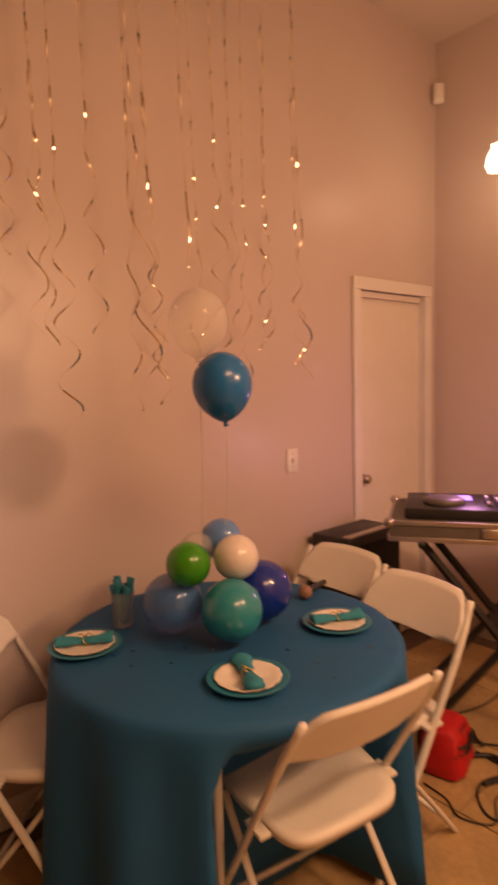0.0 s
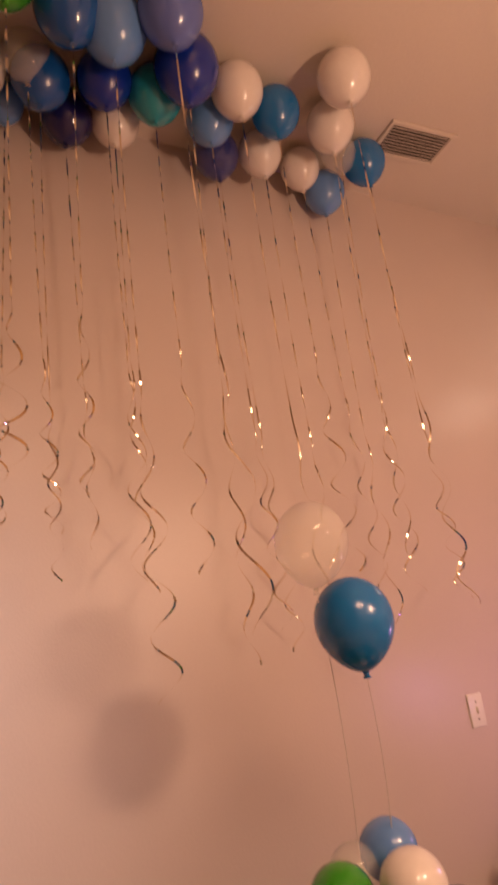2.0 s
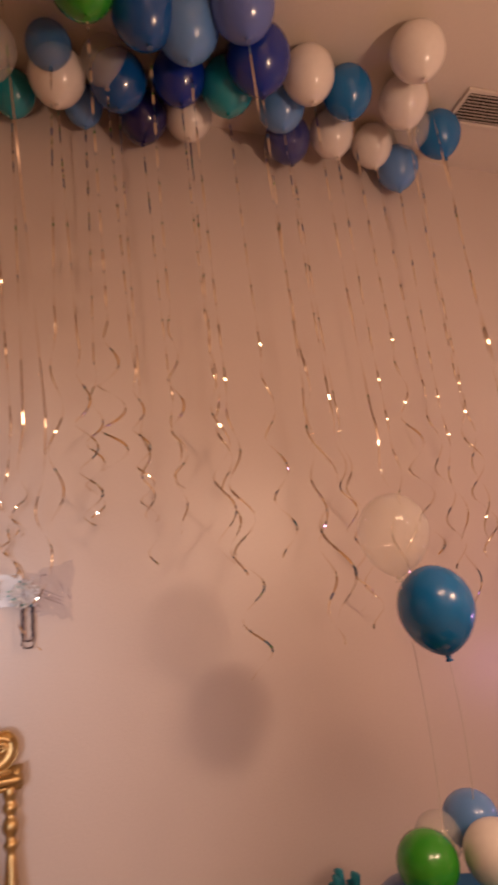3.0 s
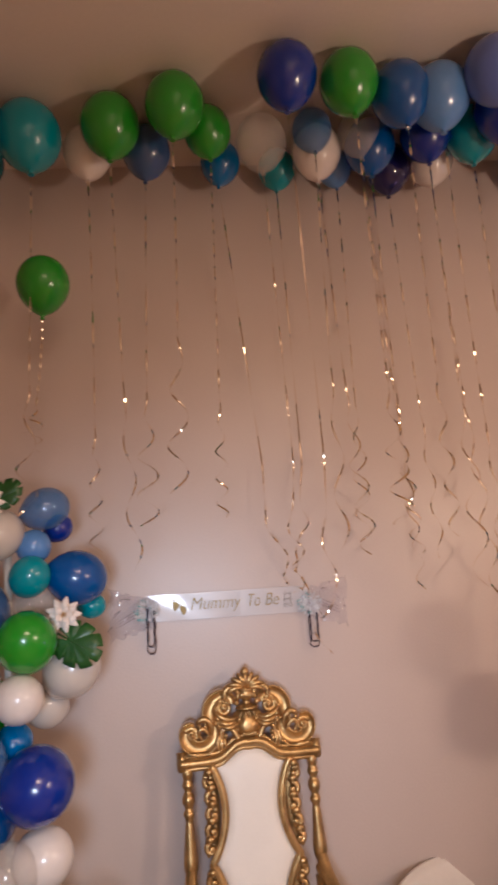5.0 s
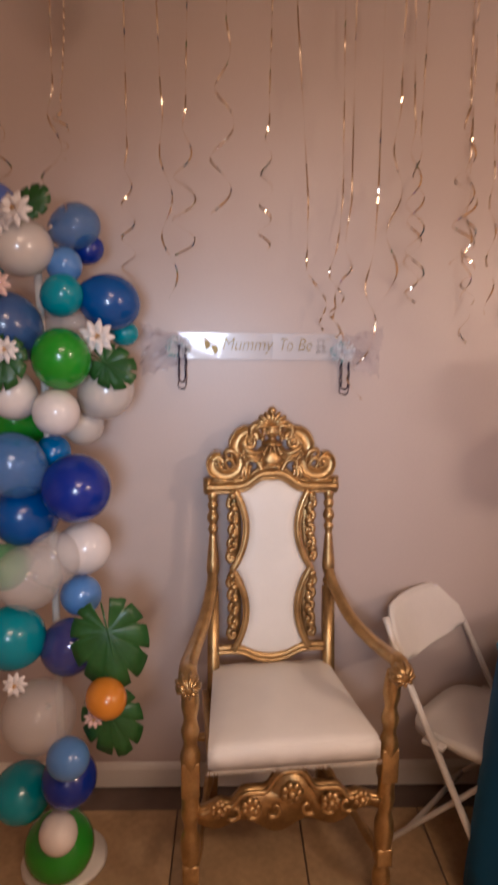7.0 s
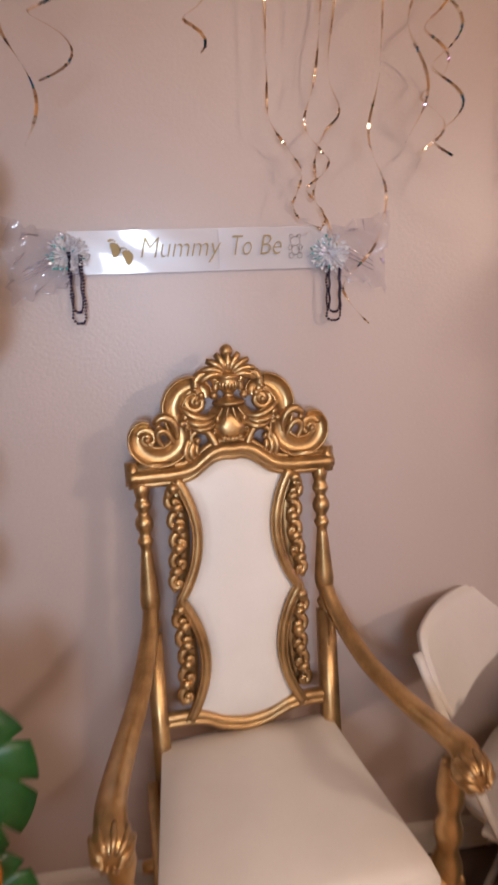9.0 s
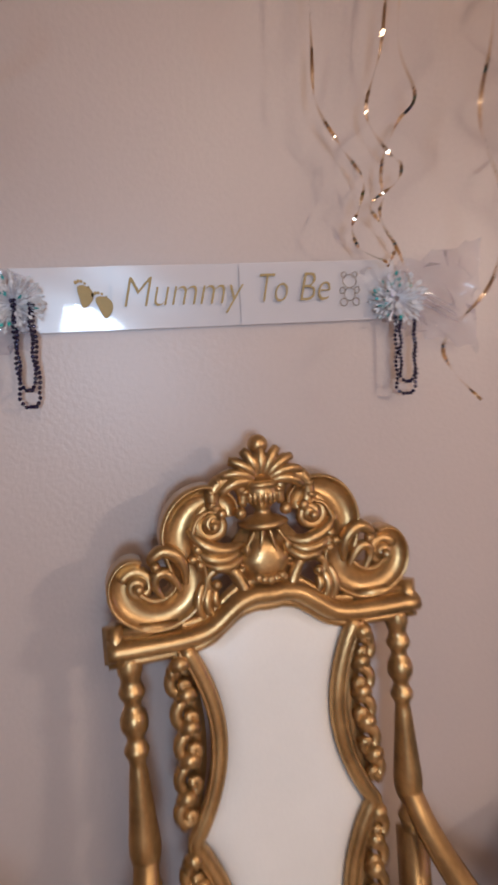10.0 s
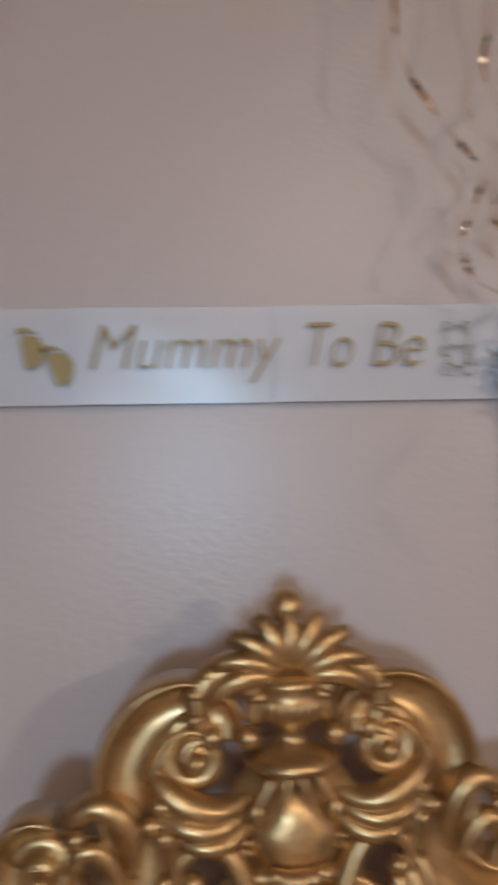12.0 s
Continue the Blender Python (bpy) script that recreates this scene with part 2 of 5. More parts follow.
def sweep(bm, pts, radii, n=8, flat=1.0, axis=None, closed_ends=True):
    """A tapered tube along pts; flat squeezes it along axis (a fixed direction) for band-like sections."""
    pts = [Vector(p) for p in pts]
    if not isinstance(radii, (list, tuple)):
        radii = [radii] * len(pts)
    rings = []
    prev = None
    for i, p in enumerate(pts):
        d = (pts[min(i + 1, len(pts) - 1)] - pts[max(i - 1, 0)]).normalized()
        if axis is not None:
            u = Vector(axis)
        else:
            u = prev if prev is not None else (Vector((0, 0, 1)) if abs(d.z) < 0.9 else Vector((1, 0, 0)))
        u = (u - d * u.dot(d)).normalized()
        prev = u
        v = d.cross(u)
        rings.append([bm.verts.new(p + radii[i] * (flat * math.cos(2 * math.pi * k / n) * u + math.sin(2 * math.pi * k / n) * v)) for k in range(n)])
    for a, b in zip(rings, rings[1:]):
        for k in range(n):
            bm.faces.new((a[k], a[(k + 1) % n], b[(k + 1) % n], b[k]))
    if closed_ends:
        bm.faces.new(rings[0])
        bm.faces.new(rings[-1])
    return bm


def ball(bm, c, r, sx=1, sy=1, sz=1, u=12, v=8):
    m = Matrix.Translation(c) @ Matrix.Diagonal((r * sx, r * sy, r * sz, 1))
    bmesh.ops.create_uvsphere(bm, u_segments=u, v_segments=v, radius=1, matrix=m)
    return bm


def plate_from(bm, outline, y0, y1, bevel=0.0):
    """A slab of an outline in x and z, from y0 to y1."""
    a = [bm.verts.new((x, y0, z)) for x, z in outline]
    f = bm.faces.new(a)
    r = bmesh.ops.extrude_face_region(bm, geom=[f])
    for v in r["geom"]:
        if isinstance(v, bmesh.types.BMVert):
            v.co.y = y1
    if bevel:
        es = [e for e in bm.edges if e.is_valid and len(e.link_faces) == 2 and abs(e.verts[0].co.y - e.verts[1].co.y) < 1e-6 and e.calc_face_angle(0) > 0.8]
        bmesh.ops.bevel(bm, geom=es, offset=bevel, segments=2, affect="EDGES")
    return bm


def spline(keys, steps=8):
    """A smooth line through the keys."""
    k = [Vector(p) for p in keys]
    k = [k[0] * 2 - k[1]] + k + [k[-1] * 2 - k[-2]]
    out = []
    for i in range(1, len(k) - 2):
        for s in range(steps):
            t = s / steps
            a, b, c, d = k[i - 1], k[i], k[i + 1], k[i + 2]
            out.append(0.5 * (2 * b + (c - a) * t + (2 * a - 5 * b + 4 * c - d) * t * t + (3 * b - a - 3 * c + d) * t ** 3))
    out.append(k[-2])
    return out


# ---------------------------------------------------------------- the room
XR, XL, YB, H = 3.40, -3.2, -5.2, 3.50

bm = box(bm_new(), XL - 0.1, XR + 0.1, YB - 0.1, 0.1, -0.12, -0.008)
floor_ob = tagged(link("floor", bm, GROUT, smooth=False), "brown glazed ceramic tile floor with dark grout lines", "floor", kind="structure")
bm = box(bm_new(), XL - 0.1, XR + 0.1, YB - 0.1, 0.1, H, H + 0.12)
tagged(link("ceiling", bm, CEIL, smooth=False), "plain cream painted ceiling with a fine texture", "ceiling", kind="structure")
# the decorated wall, with the opening of the closet door
DX0, DX1, DH = 2.675, 3.275, 2.03
bm = bm_new()
box(bm, XL - 0.1, DX0, 0, 0.1, -0.008, H)
box(bm, DX1, XR, 0, 0.1, -0.008, H)
box(bm, DX0, DX1, 0, 0.1, DH, H)
tagged(link("wall_north", bm, WALL, smooth=False), "tall beige painted wall behind the party decorations", "wall", kind="structure")
bm = box(bm_new(), XR, XR + 0.1, YB, 0.1, -0.008, H)
tagged(link("wall_east", bm, WALL, smooth=False), "beige painted side wall in warm lamp light", "wall", kind="structure")
bm = box(bm_new(), XL - 0.1, XL, YB, 0.0, -0.008, H)
tagged(link("wall_west", bm, WALL, smooth=False), "plain beige painted wall", "wall", kind="structure")
bm = box(bm_new(), XL - 0.1, XR + 0.1, YB - 0.1, YB, -0.008, H)
tagged(link("wall_south", bm, WALL, smooth=False), "plain beige painted wall", "wall", kind="structure")


def skirting(name, x0, x1):
    bm = bm_new()
    prof = [(0, 0), (-0.014, 0), (-0.014, 0.075), (-0.010, 0.088), (-0.004, 0.096), (0, 0.1)]
    a = [bm.verts.new((x0, y - 0.002, z)) for y, z in prof]
    b = [bm.verts.new((x1, y - 0.002, z)) for y, z in prof]
    for i in range(len(prof) - 1):
        bm.faces.new((a[i], a[i + 1], b[i + 1], b[i]))
    bm.faces.new(a), bm.faces.new(b)
    tagged(link(name, bm, TRIM, smooth=False), "white painted wooden baseboard along the wall", "baseboard", kind="structure")


skirting("baseboard", XL, DX0 - 0.062)

# closet door
door = thing("door_1", "closed cream flush closet door in a white casing", "door", pose(0, 0, 0), kind="structure")
part("door_leaf", box(bm_new(), DX0 + 0.004, DX1 - 0.004, 0.028, 0.068, 0.008, DH - 0.03, 0.003), DOORP, door, smooth=False)
part("casing", box(bm_new(), DX0 - 0.062, DX0, -0.020, -0.002, 0, DH, 0.004), TRIM, door, smooth=False)
part("casing", box(bm_new(), DX1, DX1 + 0.062, -0.020, -0.002, 0, DH, 0.004), TRIM, door, smooth=False)
part("casing", box(bm_new(), DX0 - 0.062, DX1 + 0.062, -0.022, -0.002, DH, DH + 0.066, 0.004), TRIM, door, smooth=False)
part("jamb", box(bm_new(), DX0 + 0.0005, DX0 + 0.003, 0.0, 0.099, 0, DH - 0.001), TRIM, door, smooth=False)
part("jamb", box(bm_new(), DX1 - 0.003, DX1 - 0.0005, 0.0, 0.099, 0, DH - 0.001), TRIM, door, smooth=False)
part("head_track", box(bm_new(), DX0 + 0.02, DX1 - 0.02, 0.004, 0.024, DH - 0.035, DH - 0.004), DOORP, door, "shadowed head track", smooth=False)
bm = lathe(bm_new(), [(0.0, 0.05), (0.016, 0.048), (0.026, 0.038), (0.026, 0.030), (0.012, 0.022), (0.012, 0.004), (0.028, 0.003), (0.028, 0)], pose(DX0 + 0.06, 0.028, 1.0, 90), 20)
part("door_knob", bm, CHROME, door, "brushed nickel round knob")
bm = box(bm_new(), DX0 - 0.06, DX1 + 0.06, 0.1, 0.14, 0, 2.1)
tagged(link("closet_back", bm, WALL, smooth=False), "plain wall inside the closet", "wall", kind="structure")

# switch
sw = thing("light_switch", "white plastic light switch plate on the wall", "switch", pose(2.150, -0.002, 1.166))
part("cover_plate", box(bm_new(), -0.036, 0.036, -0.007, 0, -0.058, 0.058, 0.003), PLASTIC, sw)
part("toggle", box(bm_new(), -0.005, 0.005, -0.018, -0.006, -0.010, 0.012, 0.002), PLASTIC, sw)
for s in (-1, 1):
    part("screw", lathe(bm_new(), [(0, 0.0092), (0.003, 0.0088), (0.004, 0.007)], pose(0, 0, s * 0.03, 90), 10), CHROME, sw)

# alarm sensor high in the corner
sn = thing("alarm_sensor", "small white alarm sensor box high in the corner", "sensor", pose(3.366, -0.036, 3.19, 0, 0, -45))
part("housing", box(bm_new(), -0.030, 0.030, -0.034, 0.0, -0.055, 0.055, 0.008), PLASTIC, sn)
part("lens", box(bm_new(), -0.020, 0.020, -0.038, -0.033, -0.02, 0.03, 0.004), TRIM, sn)

# ceiling vent
vent = thing("ceiling_vent", "cream metal air vent with slats in the ceiling", "vent", pose(2.155, -0.345, H - 0.001, 0, 0, -4))
for x0, x1, y0, y1 in ((-0.17, 0.17, -0.095, -0.075), (-0.17, 0.17, 0.075, 0.095), (-0.17, -0.15, -0.075, 0.075), (0.15, 0.17, -0.075, 0.075)):
    part("vent_frame", box(bm_new(), x0, x1, y0, y1, -0.012, 0, 0.003), CEIL, vent, smooth=False)
part("backing", box(bm_new(), -0.15, 0.15, -0.075, 0.075, -0.003, 0), SLOT, vent, smooth=False)
for k in range(9):
    bm = bm_new()
    box(bm, -0.148, 0.148, -0.0075, 0.0075, -0.0008, 0.0008)
    bmesh.ops.transform(bm, matrix=pose(0, -0.064 + k * 0.016, -0.008, 35), verts=bm.verts)
    part("slat", bm, CEIL, vent, smooth=False)

# bare lamp on the side wall
wl = thing("wall_lamp", "lit bare bulb lamp with a small white base", "lamp", pose(XR, -0.545, 2.62))
part("arm", sweep(bm_new(), [(-0.004, 0, 0.06), (-0.10, 0, 0.11), (-0.22, 0, 0.12), (-0.31, 0, 0.09)], 0.010, 10), TRIM, wl)
part("wall_plate", lathe(bm_new(), [(0, 0.02), (0.045, 0.016), (0.055, 0)], pose(-0.002, 0, 0.06, 0, -90), 20), TRIM, wl)
bulb = part("bulb", lathe(bm_new(), [(0, -0.09), (0.03, -0.082), (0.045, -0.05), (0.038, -0.01), (0.018, 0.03), (0.016, 0.05), (0, 0.052)], pose(-0.32, 0, 0.03), 20), BULB, wl, "glowing glass bulb")
bulb.visible_shadow = False

# ---------------------------------------------------------------- throne
THR = pose(0.012, -0.112, 0, 0, 0, 5.2)
throne = thing("throne_chair", "carved gilded throne armchair with white upholstered seat and back", "chair", THR)
TOP = 1.505   # height of the finial
LEANB = math.tan(radians(5.5))


def back_y(z):
    """The back leans towards the wall as it rises."""
    return (z - 1.2) * LEANB


def on_back(x, z, y=0.0):
    return Vector((x, back_y(z) + y, z))


def volute(cx, cz, r0, r1, a0, turns, side, n=28):
    """Points of a spiral about (cx, cz), from the outer radius r0 inwards to r1."""
    out = []
    for k in range(n + 1):
        t = k / n
        a = radians(a0) + side * turns * 2 * math.pi * t
        r = r0 + (r1 - r0) * t ** 0.85
        out.append(on_back(cx + r * math.cos(a), cz + r * math.sin(a), -0.012 * t))
    return out


def band(bm, pts, width, depth):
    """A carved band: a sunk flat face between two raised rims."""
    n = len(pts)
    section = ((-0.50, 0.5), (-0.50, -0.30), (-0.46, -0.48), (-0.41, -0.50), (-0.36, -0.40), (-0.31, -0.20), (0.0, -0.12), (0.31, -0.20), (0.36, -0.40), (0.41, -0.50), (0.46, -0.48), (0.50, -0.30), (0.50, 0.5))
    rings = []
    for k, p in enumerate(pts):
        d = (pts[min(k + 1, n - 1)] - pts[max(k - 1, 0)]).normalized()
        across = Vector((-d.z, 0, d.x)).normalized()
        w = width * (0.55 + 0.45 * math.sin(math.pi * min(1, (k + 1) / (n * 0.35)) / 2)) * (1 - 0.35 * max(0.0, (k / n - 0.75) / 0.25))
        rings.append([bm.verts.new(p + across * (u * w) + Vector((0, v * depth, 0))) for u, v in section])
    m = len(section)
    for a, b in zip(rings, rings[1:]):
        for k in range(m):
            bm.faces.new((a[k], a[(k + 1) % m], b[(k + 1) % m], b[k]))
    bm.faces.new(rings[0]), bm.faces.new(rings[-1])


for s in (-1, 1):
    bm = bm_new()
    # the broad S scroll from the inner volute over the shoulder to the outer volute
    keys = [(0.052, 0.112), (0.056, 0.092), (0.082, 0.082), (0.110, 0.094), (0.126, 0.124), (0.122, 0.158), (0.112, 0.186), (0.119, 0.213), (0.145, 0.231), (0.176, 0.231), (0.200, 0.214), (0.207, 0.190), (0.197, 0.171), (0.181, 0.172)]
    band(bm, [on_back(s * p.x, TOP - p.z) for p in spline([(x, 0, z) for x, z in keys], 6)], 0.050, 0.034)
    for cx, cz, r0, a0, way in ((0.074, 0.1195, 0.027, 90, -s), (0.186, 0.192, 0.023, 20 if s > 0 else 160, s)):
        sweep(bm, volute(s * cx, TOP - cz, r0, 0.003, a0, 1.6, way, 36), [0.0100 - 0.0055 * k / 36 for k in range(37)], 8)
        sweep(bm, [on_back(s * cx, TOP - cz, 0.010), on_back(s * cx, TOP - cz, -0.012)], r0 * 0.62, 20, 1.0, (0, 0, 1))
        ball(bm, on_back(s * cx, TOP - cz, -0.020), 0.0075, 1, 1, 1, 12, 8)
    part("s_scroll", bm, GOLD, throne, "broad gilded S scroll with raised rims")
    bm = bm_new()
    # the two-lobed leaf that curls over between band and outer volute
    for hook, fat in (([(0.120, 0.196), (0.121, 0.172), (0.132, 0.153), (0.150, 0.146), (0.165, 0.156), (0.160, 0.167)], 0.0085), ([(0.128, 0.205), (0.136, 0.188), (0.148, 0.176), (0.160, 0.178), (0.163, 0.192), (0.152, 0.212)], 0.006)):
        pts = spline([(x, 0, z) for x, z in hook], 6)
        m = len(pts)
        sweep(bm, [on_back(s * p.x, TOP - p.z, -0.012) for p in pts], [0.005 + fat * math.sin(math.pi * k / (m - 1)) for k in range(m)], 8, 0.8)
    ball(bm, on_back(s * 0.161, TOP - 0.165, -0.018), 0.0075, 1, 1, 1, 10, 8)
    part("curling_leaf", bm, GOLD, throne)
    bm = bm_new()
    # ribbed C scroll beside the urn, with rolled ends
    cs = [on_back(s * (0.050 + 0.023 * math.cos(q)), TOP - 0.083 + 0.025 * math.sin(q), -0.008) for q in [radians(215 - 290 * k / 24) for k in range(25)]]
    sweep(bm, cs, [0.007 + 0.0055 * math.sin(math.pi * k / 24) for k in range(25)], 9)
    for k in range(4, 20, 3):
        c = Vector((s * 0.050, cs[k].y, TOP - 0.083))
        d = (cs[k] - c).normalized()
        sweep(bm, [cs[k] - d * 0.004 + Vector((0, -0.008, 0)), cs[k] + d * 0.004 + Vector((0, -0.009, 0)), cs[k] + d * 0.010 + Vector((0, -0.003, 0))], [0.0032, 0.0046, 0.0036], 8)
    ball(bm, on_back(s * 0.034, TOP - 0.106, -0.014), 0.0095, 1, 1, 1, 12, 8)
    ball(bm, on_back(s * 0.062, TOP - 0.104, -0.014), 0.0085, 1, 1, 1, 12, 8)
    part("c_scroll", bm, GOLD, throne, "small ribbed gilded C scroll")
    bm = bm_new()
    # broad leaf that swings out under the inner volute
    for fold, fat in (([(0.034, 0.150), (0.056, 0.156), (0.080, 0.150), (0.100, 0.136), (0.110, 0.122)], 0.010), ([(0.036, 0.158), (0.060, 0.168), (0.086, 0.163), (0.103, 0.150)], 0.0085), ([(0.034, 0.166), (0.054, 0.178), (0.076, 0.177), (0.094, 0.168)], 0.007)):
        pts = spline([(x, 0, z) for x, z in fold], 6)
        m = len(pts)
        sweep(bm, [on_back(s * p.x, TOP - p.z, -0.004 - 0.010 * math.sin(math.pi * k / (m - 1))) for k, p in enumerate(pts)], [0.004 + fat * math.sin(math.pi * (0.15 + 0.8 * k / (m - 1))) for k in range(m)], 8, 0.75)
    for bx, bz, br in ((0.100, 0.150, 0.0085), (0.108, 0.163, 0.0075), (0.098, 0.172, 0.007)):
        ball(bm, on_back(s * bx, TOP - bz, -0.014), br, 1.1, 0.9, 1, 10, 8)
    part("acanthus_leaf", bm, GOLD, throne)
    bm = bm_new()
    # lower scroll that rises from the rail and rolls over, with a hanging leaf
    stem = spline([(0.030, 0, 0.232), (0.040, 0, 0.206), (0.052, 0, 0.187), (0.072, 0, 0.181), (0.088, 0, 0.192), (0.086, 0, 0.207), (0.074, 0, 0.206)], 6)
    m = len(stem)
    sweep(bm, [on_back(s * p.x, TOP - p.z, -0.010) for p in stem], [0.0115 - 0.006 * k / m for k in range(m)], 9, 0.9)
    ball(bm, on_back(s * 0.077, TOP - 0.202, -0.016), 0.008, 1, 1, 1, 10, 8)
    for hang, fat in (([(0.086, 0.206), (0.092, 0.222), (0.090, 0.238), (0.078, 0.248)], 0.008), ([(0.096, 0.200), (0.103, 0.218), (0.104, 0.236), (0.096, 0.250)], 0.007), ([(0.078, 0.212), (0.080, 0.226), (0.072, 0.240)], 0.006)):
        pts = spline([(x, 0, z) for x, z in hang], 6)
        m = len(pts)
        sweep(bm, [on_back(s * p.x, TOP - p.z, -0.008) for p in pts], [0.003 + fat * math.sin(math.pi * (0.15 + 0.75 * k / (m - 1))) for k in range(m)], 8, 0.8)
    part("lower_scroll", bm, GOLD, throne)
    bm = bm_new()
    # ribbed collar where the band narrows
    for k in range(5):
        sweep(bm, [on_back(s * 0.094, TOP - 0.150 - 0.007 * k, -0.012), on_back(s * 0.103, TOP - 0.148 - 0.007 * k, -0.016)], 0.0028, 6)
    # low moulding under the outer volute
    sweep(bm, [on_back(s * 0.130, TOP - 0.252, -0.004), on_back(s * 0.228, TOP - 0.250, -0.004)], 0.008, 8, 1.3, (0, 1, 0))
    # rail end block
    sweep(bm, [on_back(s * 0.222, TOP - 0.240, -0.006), on_back(s * 0.222, TOP - 0.292, -0.006)], 0.017, 4, 1.1, (0, 1, 0))
    part("crest_base", bm, GOLD, throne)
bm = bm_new()
ball(bm, on_back(0, TOP - 0.011, -0.010), 0.0150, 1, 1, 1, 14, 10)
plate_from(bm, [(x, TOP - z) for x, z in ((0.012, 0.068), (0.030, 0.048), (0.026, 0.026), (0.0, 0.020), (-0.026, 0.026), (-0.030, 0.048), (-0.012, 0.068))], 0.0, 0.010)
# a fan of fluted ribs that roll forward at the tips, the lowest pair drooping outwards
for k in range(-4, 5):
    f = k / 4
    pts, rad = [], []
    for i in range(13):
        t = i / 12
        ang = radians(90 - 62 * f - 34 * f * t * t)
        ln = (0.058 - 0.003 * abs(f)) * t
        pts.append(on_back(ln * math.cos(ang) * 1.12, TOP - 0.070 + ln * math.sin(ang) * (1.0 + 0.10 * abs(f)), -0.008 - 0.012 * math.sin(math.pi * 0.75 * t)))
        rad.append(0.0034 + 0.0066 * math.sin(math.pi * (0.05 + 0.78 * t)))
    sweep(bm, pts, rad, 9, 0.9)
for s in (-1, 1):
    ball(bm, on_back(s * 0.046, TOP - 0.050, -0.016), 0.0095, 1, 0.9, 1, 12, 8)
    ball(bm, on_back(s * 0.036, TOP - 0.033, -0.016), 0.0080, 1, 0.9, 1, 12, 8)
part("palmette", bm, GOLD, throne, "gilded shell palmette with a ball finial")
um = Matrix.Translation(on_back(0, TOP - 0.127, -0.008))
bm = lathe(bm_new(), [(0, 0), (0.036, 0.000), (0.038, 0.005), (0.030, 0.010), (0.014, 0.016), (0.011, 0.024), (0.017, 0.030), (0.023, 0.040), (0.0245, 0.052), (0.022, 0.056), (0.0255, 0.059), (0.0255, 0.063), (0.020, 0.066), (0, 0.068)], um, 24, 0.85)
for k in range(9):
    a = radians(-175 + 170 * k / 8)
    ball(bm, um @ Vector((0.0215 * math.cos(a), 0.0185 * math.sin(a), 0.043)), 0.0042, 1, 1, 2.5, 6, 6)
part("urn", bm, GOLD, throne, "small gilded gadrooned urn")
bm = bm_new()
# a bulging shield hung with drapery, its lower edge set with beads
NA, NR = 36, 7
cen = bm.verts.new(on_back(0, TOP - 0.176, -0.024))
last = None
for i in range(1, NR + 1):
    f = i / NR
    ring = []
    for k in range(NA):
        q = 2 * math.pi * k / NA
        w = 0.043 * (1 - 0.16 * math.sin(q)) * (1 + 0.05 * math.cos(6 * q))
        h = 0.044 if math.sin(q) > 0 else 0.042
        ring.append(bm.verts.new(on_back(w * f * math.cos(q), TOP - 0.176 + h * f * math.sin(q), -0.024 * (1 - f ** 3) + 0.008 * f ** 6)))
    for k in range(NA):
        j = (k + 1) % NA
        bm.faces.new((cen, ring[k], ring[j]) if last is None else (last[k], ring[k], ring[j], last[j]))
    last = ring
for s in (-1, 1):
    # folds falling from the urn's foot, a hollow and a lobe on each side
    for x0, x1, z1 in ((0.005, 0.013, 0.166), (0.018, 0.040, 0.160)):
        pts = spline([(s * x0, 0, 0.133), (s * (x0 + x1) / 2, 0, 0.150), (s * x1, 0, z1)], 5)
        m = len(pts)
        sweep(bm, [on_back(p.x, TOP - p.z, -0.019 - 0.003 * math.sin(math.pi * k / m)) for k, p in enumerate(pts)], [0.0052 - 0.0042 * k / m for k in range(m)], 7, 0.7)
    sweep(bm, volute(s * 0.037, TOP - 0.184, 0.011, 0.002, 90, 1.1, -s, 16), [0.0055 - 0.003 * k / 16 for k in range(17)], 7)
    ball(bm, on_back(s * 0.030, TOP - 0.158, -0.020), 0.0075, 0.8, 0.8, 1.3, 10, 8)
for k in range(5):
    f = (k - 2) / 2
    ball(bm, on_back(0.018 * f, TOP - 0.202 + 0.004 * f * f, -0.024), 0.0085 - 0.002 * abs(f), 1.1, 1, 0.9, 10, 8)
rim = [on_back(0.046 * math.cos(q) * (1 - 0.1 * math.sin(q)), TOP - 0.176 + 0.045 * math.sin(q), -0.004) for q in [radians(190 + 160 * k / 20) for k in range(21)]]
sweep(bm, rim, 0.0052, 8)
plate_from(bm, [(x, TOP - z) for x, z in ((-0.034, 0.128), (0.034, 0.128), (0.052, 0.150), (0.060, 0.185), (0.040, 0.236), (-0.040, 0.236), (-0.060, 0.185), (-0.052, 0.150))], 0.004, 0.012)
part("cartouche", bm, GOLD, throne, "bulging gilded shield carved with drapery")

# moulded top rail, arched in the middle
arch = [(0, 0.046), (0.022, 0.047), (0.045, 0.041), (0.066, 0.027), (0.090, 0.010), (0.120, 0.002), (0.170, 0.0), (0.234, 0.0)]
arch = [(-x, z) for x, z in arch[:0:-1]] + arch
for dz, r, y in ((0.0, 0.0150, -0.012), (-0.019, 0.0085, -0.004), (0.017, 0.0075, -0.002)):
    pts = spline([(x, 0, TOP - 0.272 + z + dz) for x, z in arch], 5)
    part("rail_moulding", sweep(bm_new(), [on_back(p.x, p.z, y) for p in pts], r, 12, 1.35, (0, 1, 0)), GOLD, throne)


# turned back posts
SEAT_Z, RAIL_Z = 0.612, TOP - 0.300


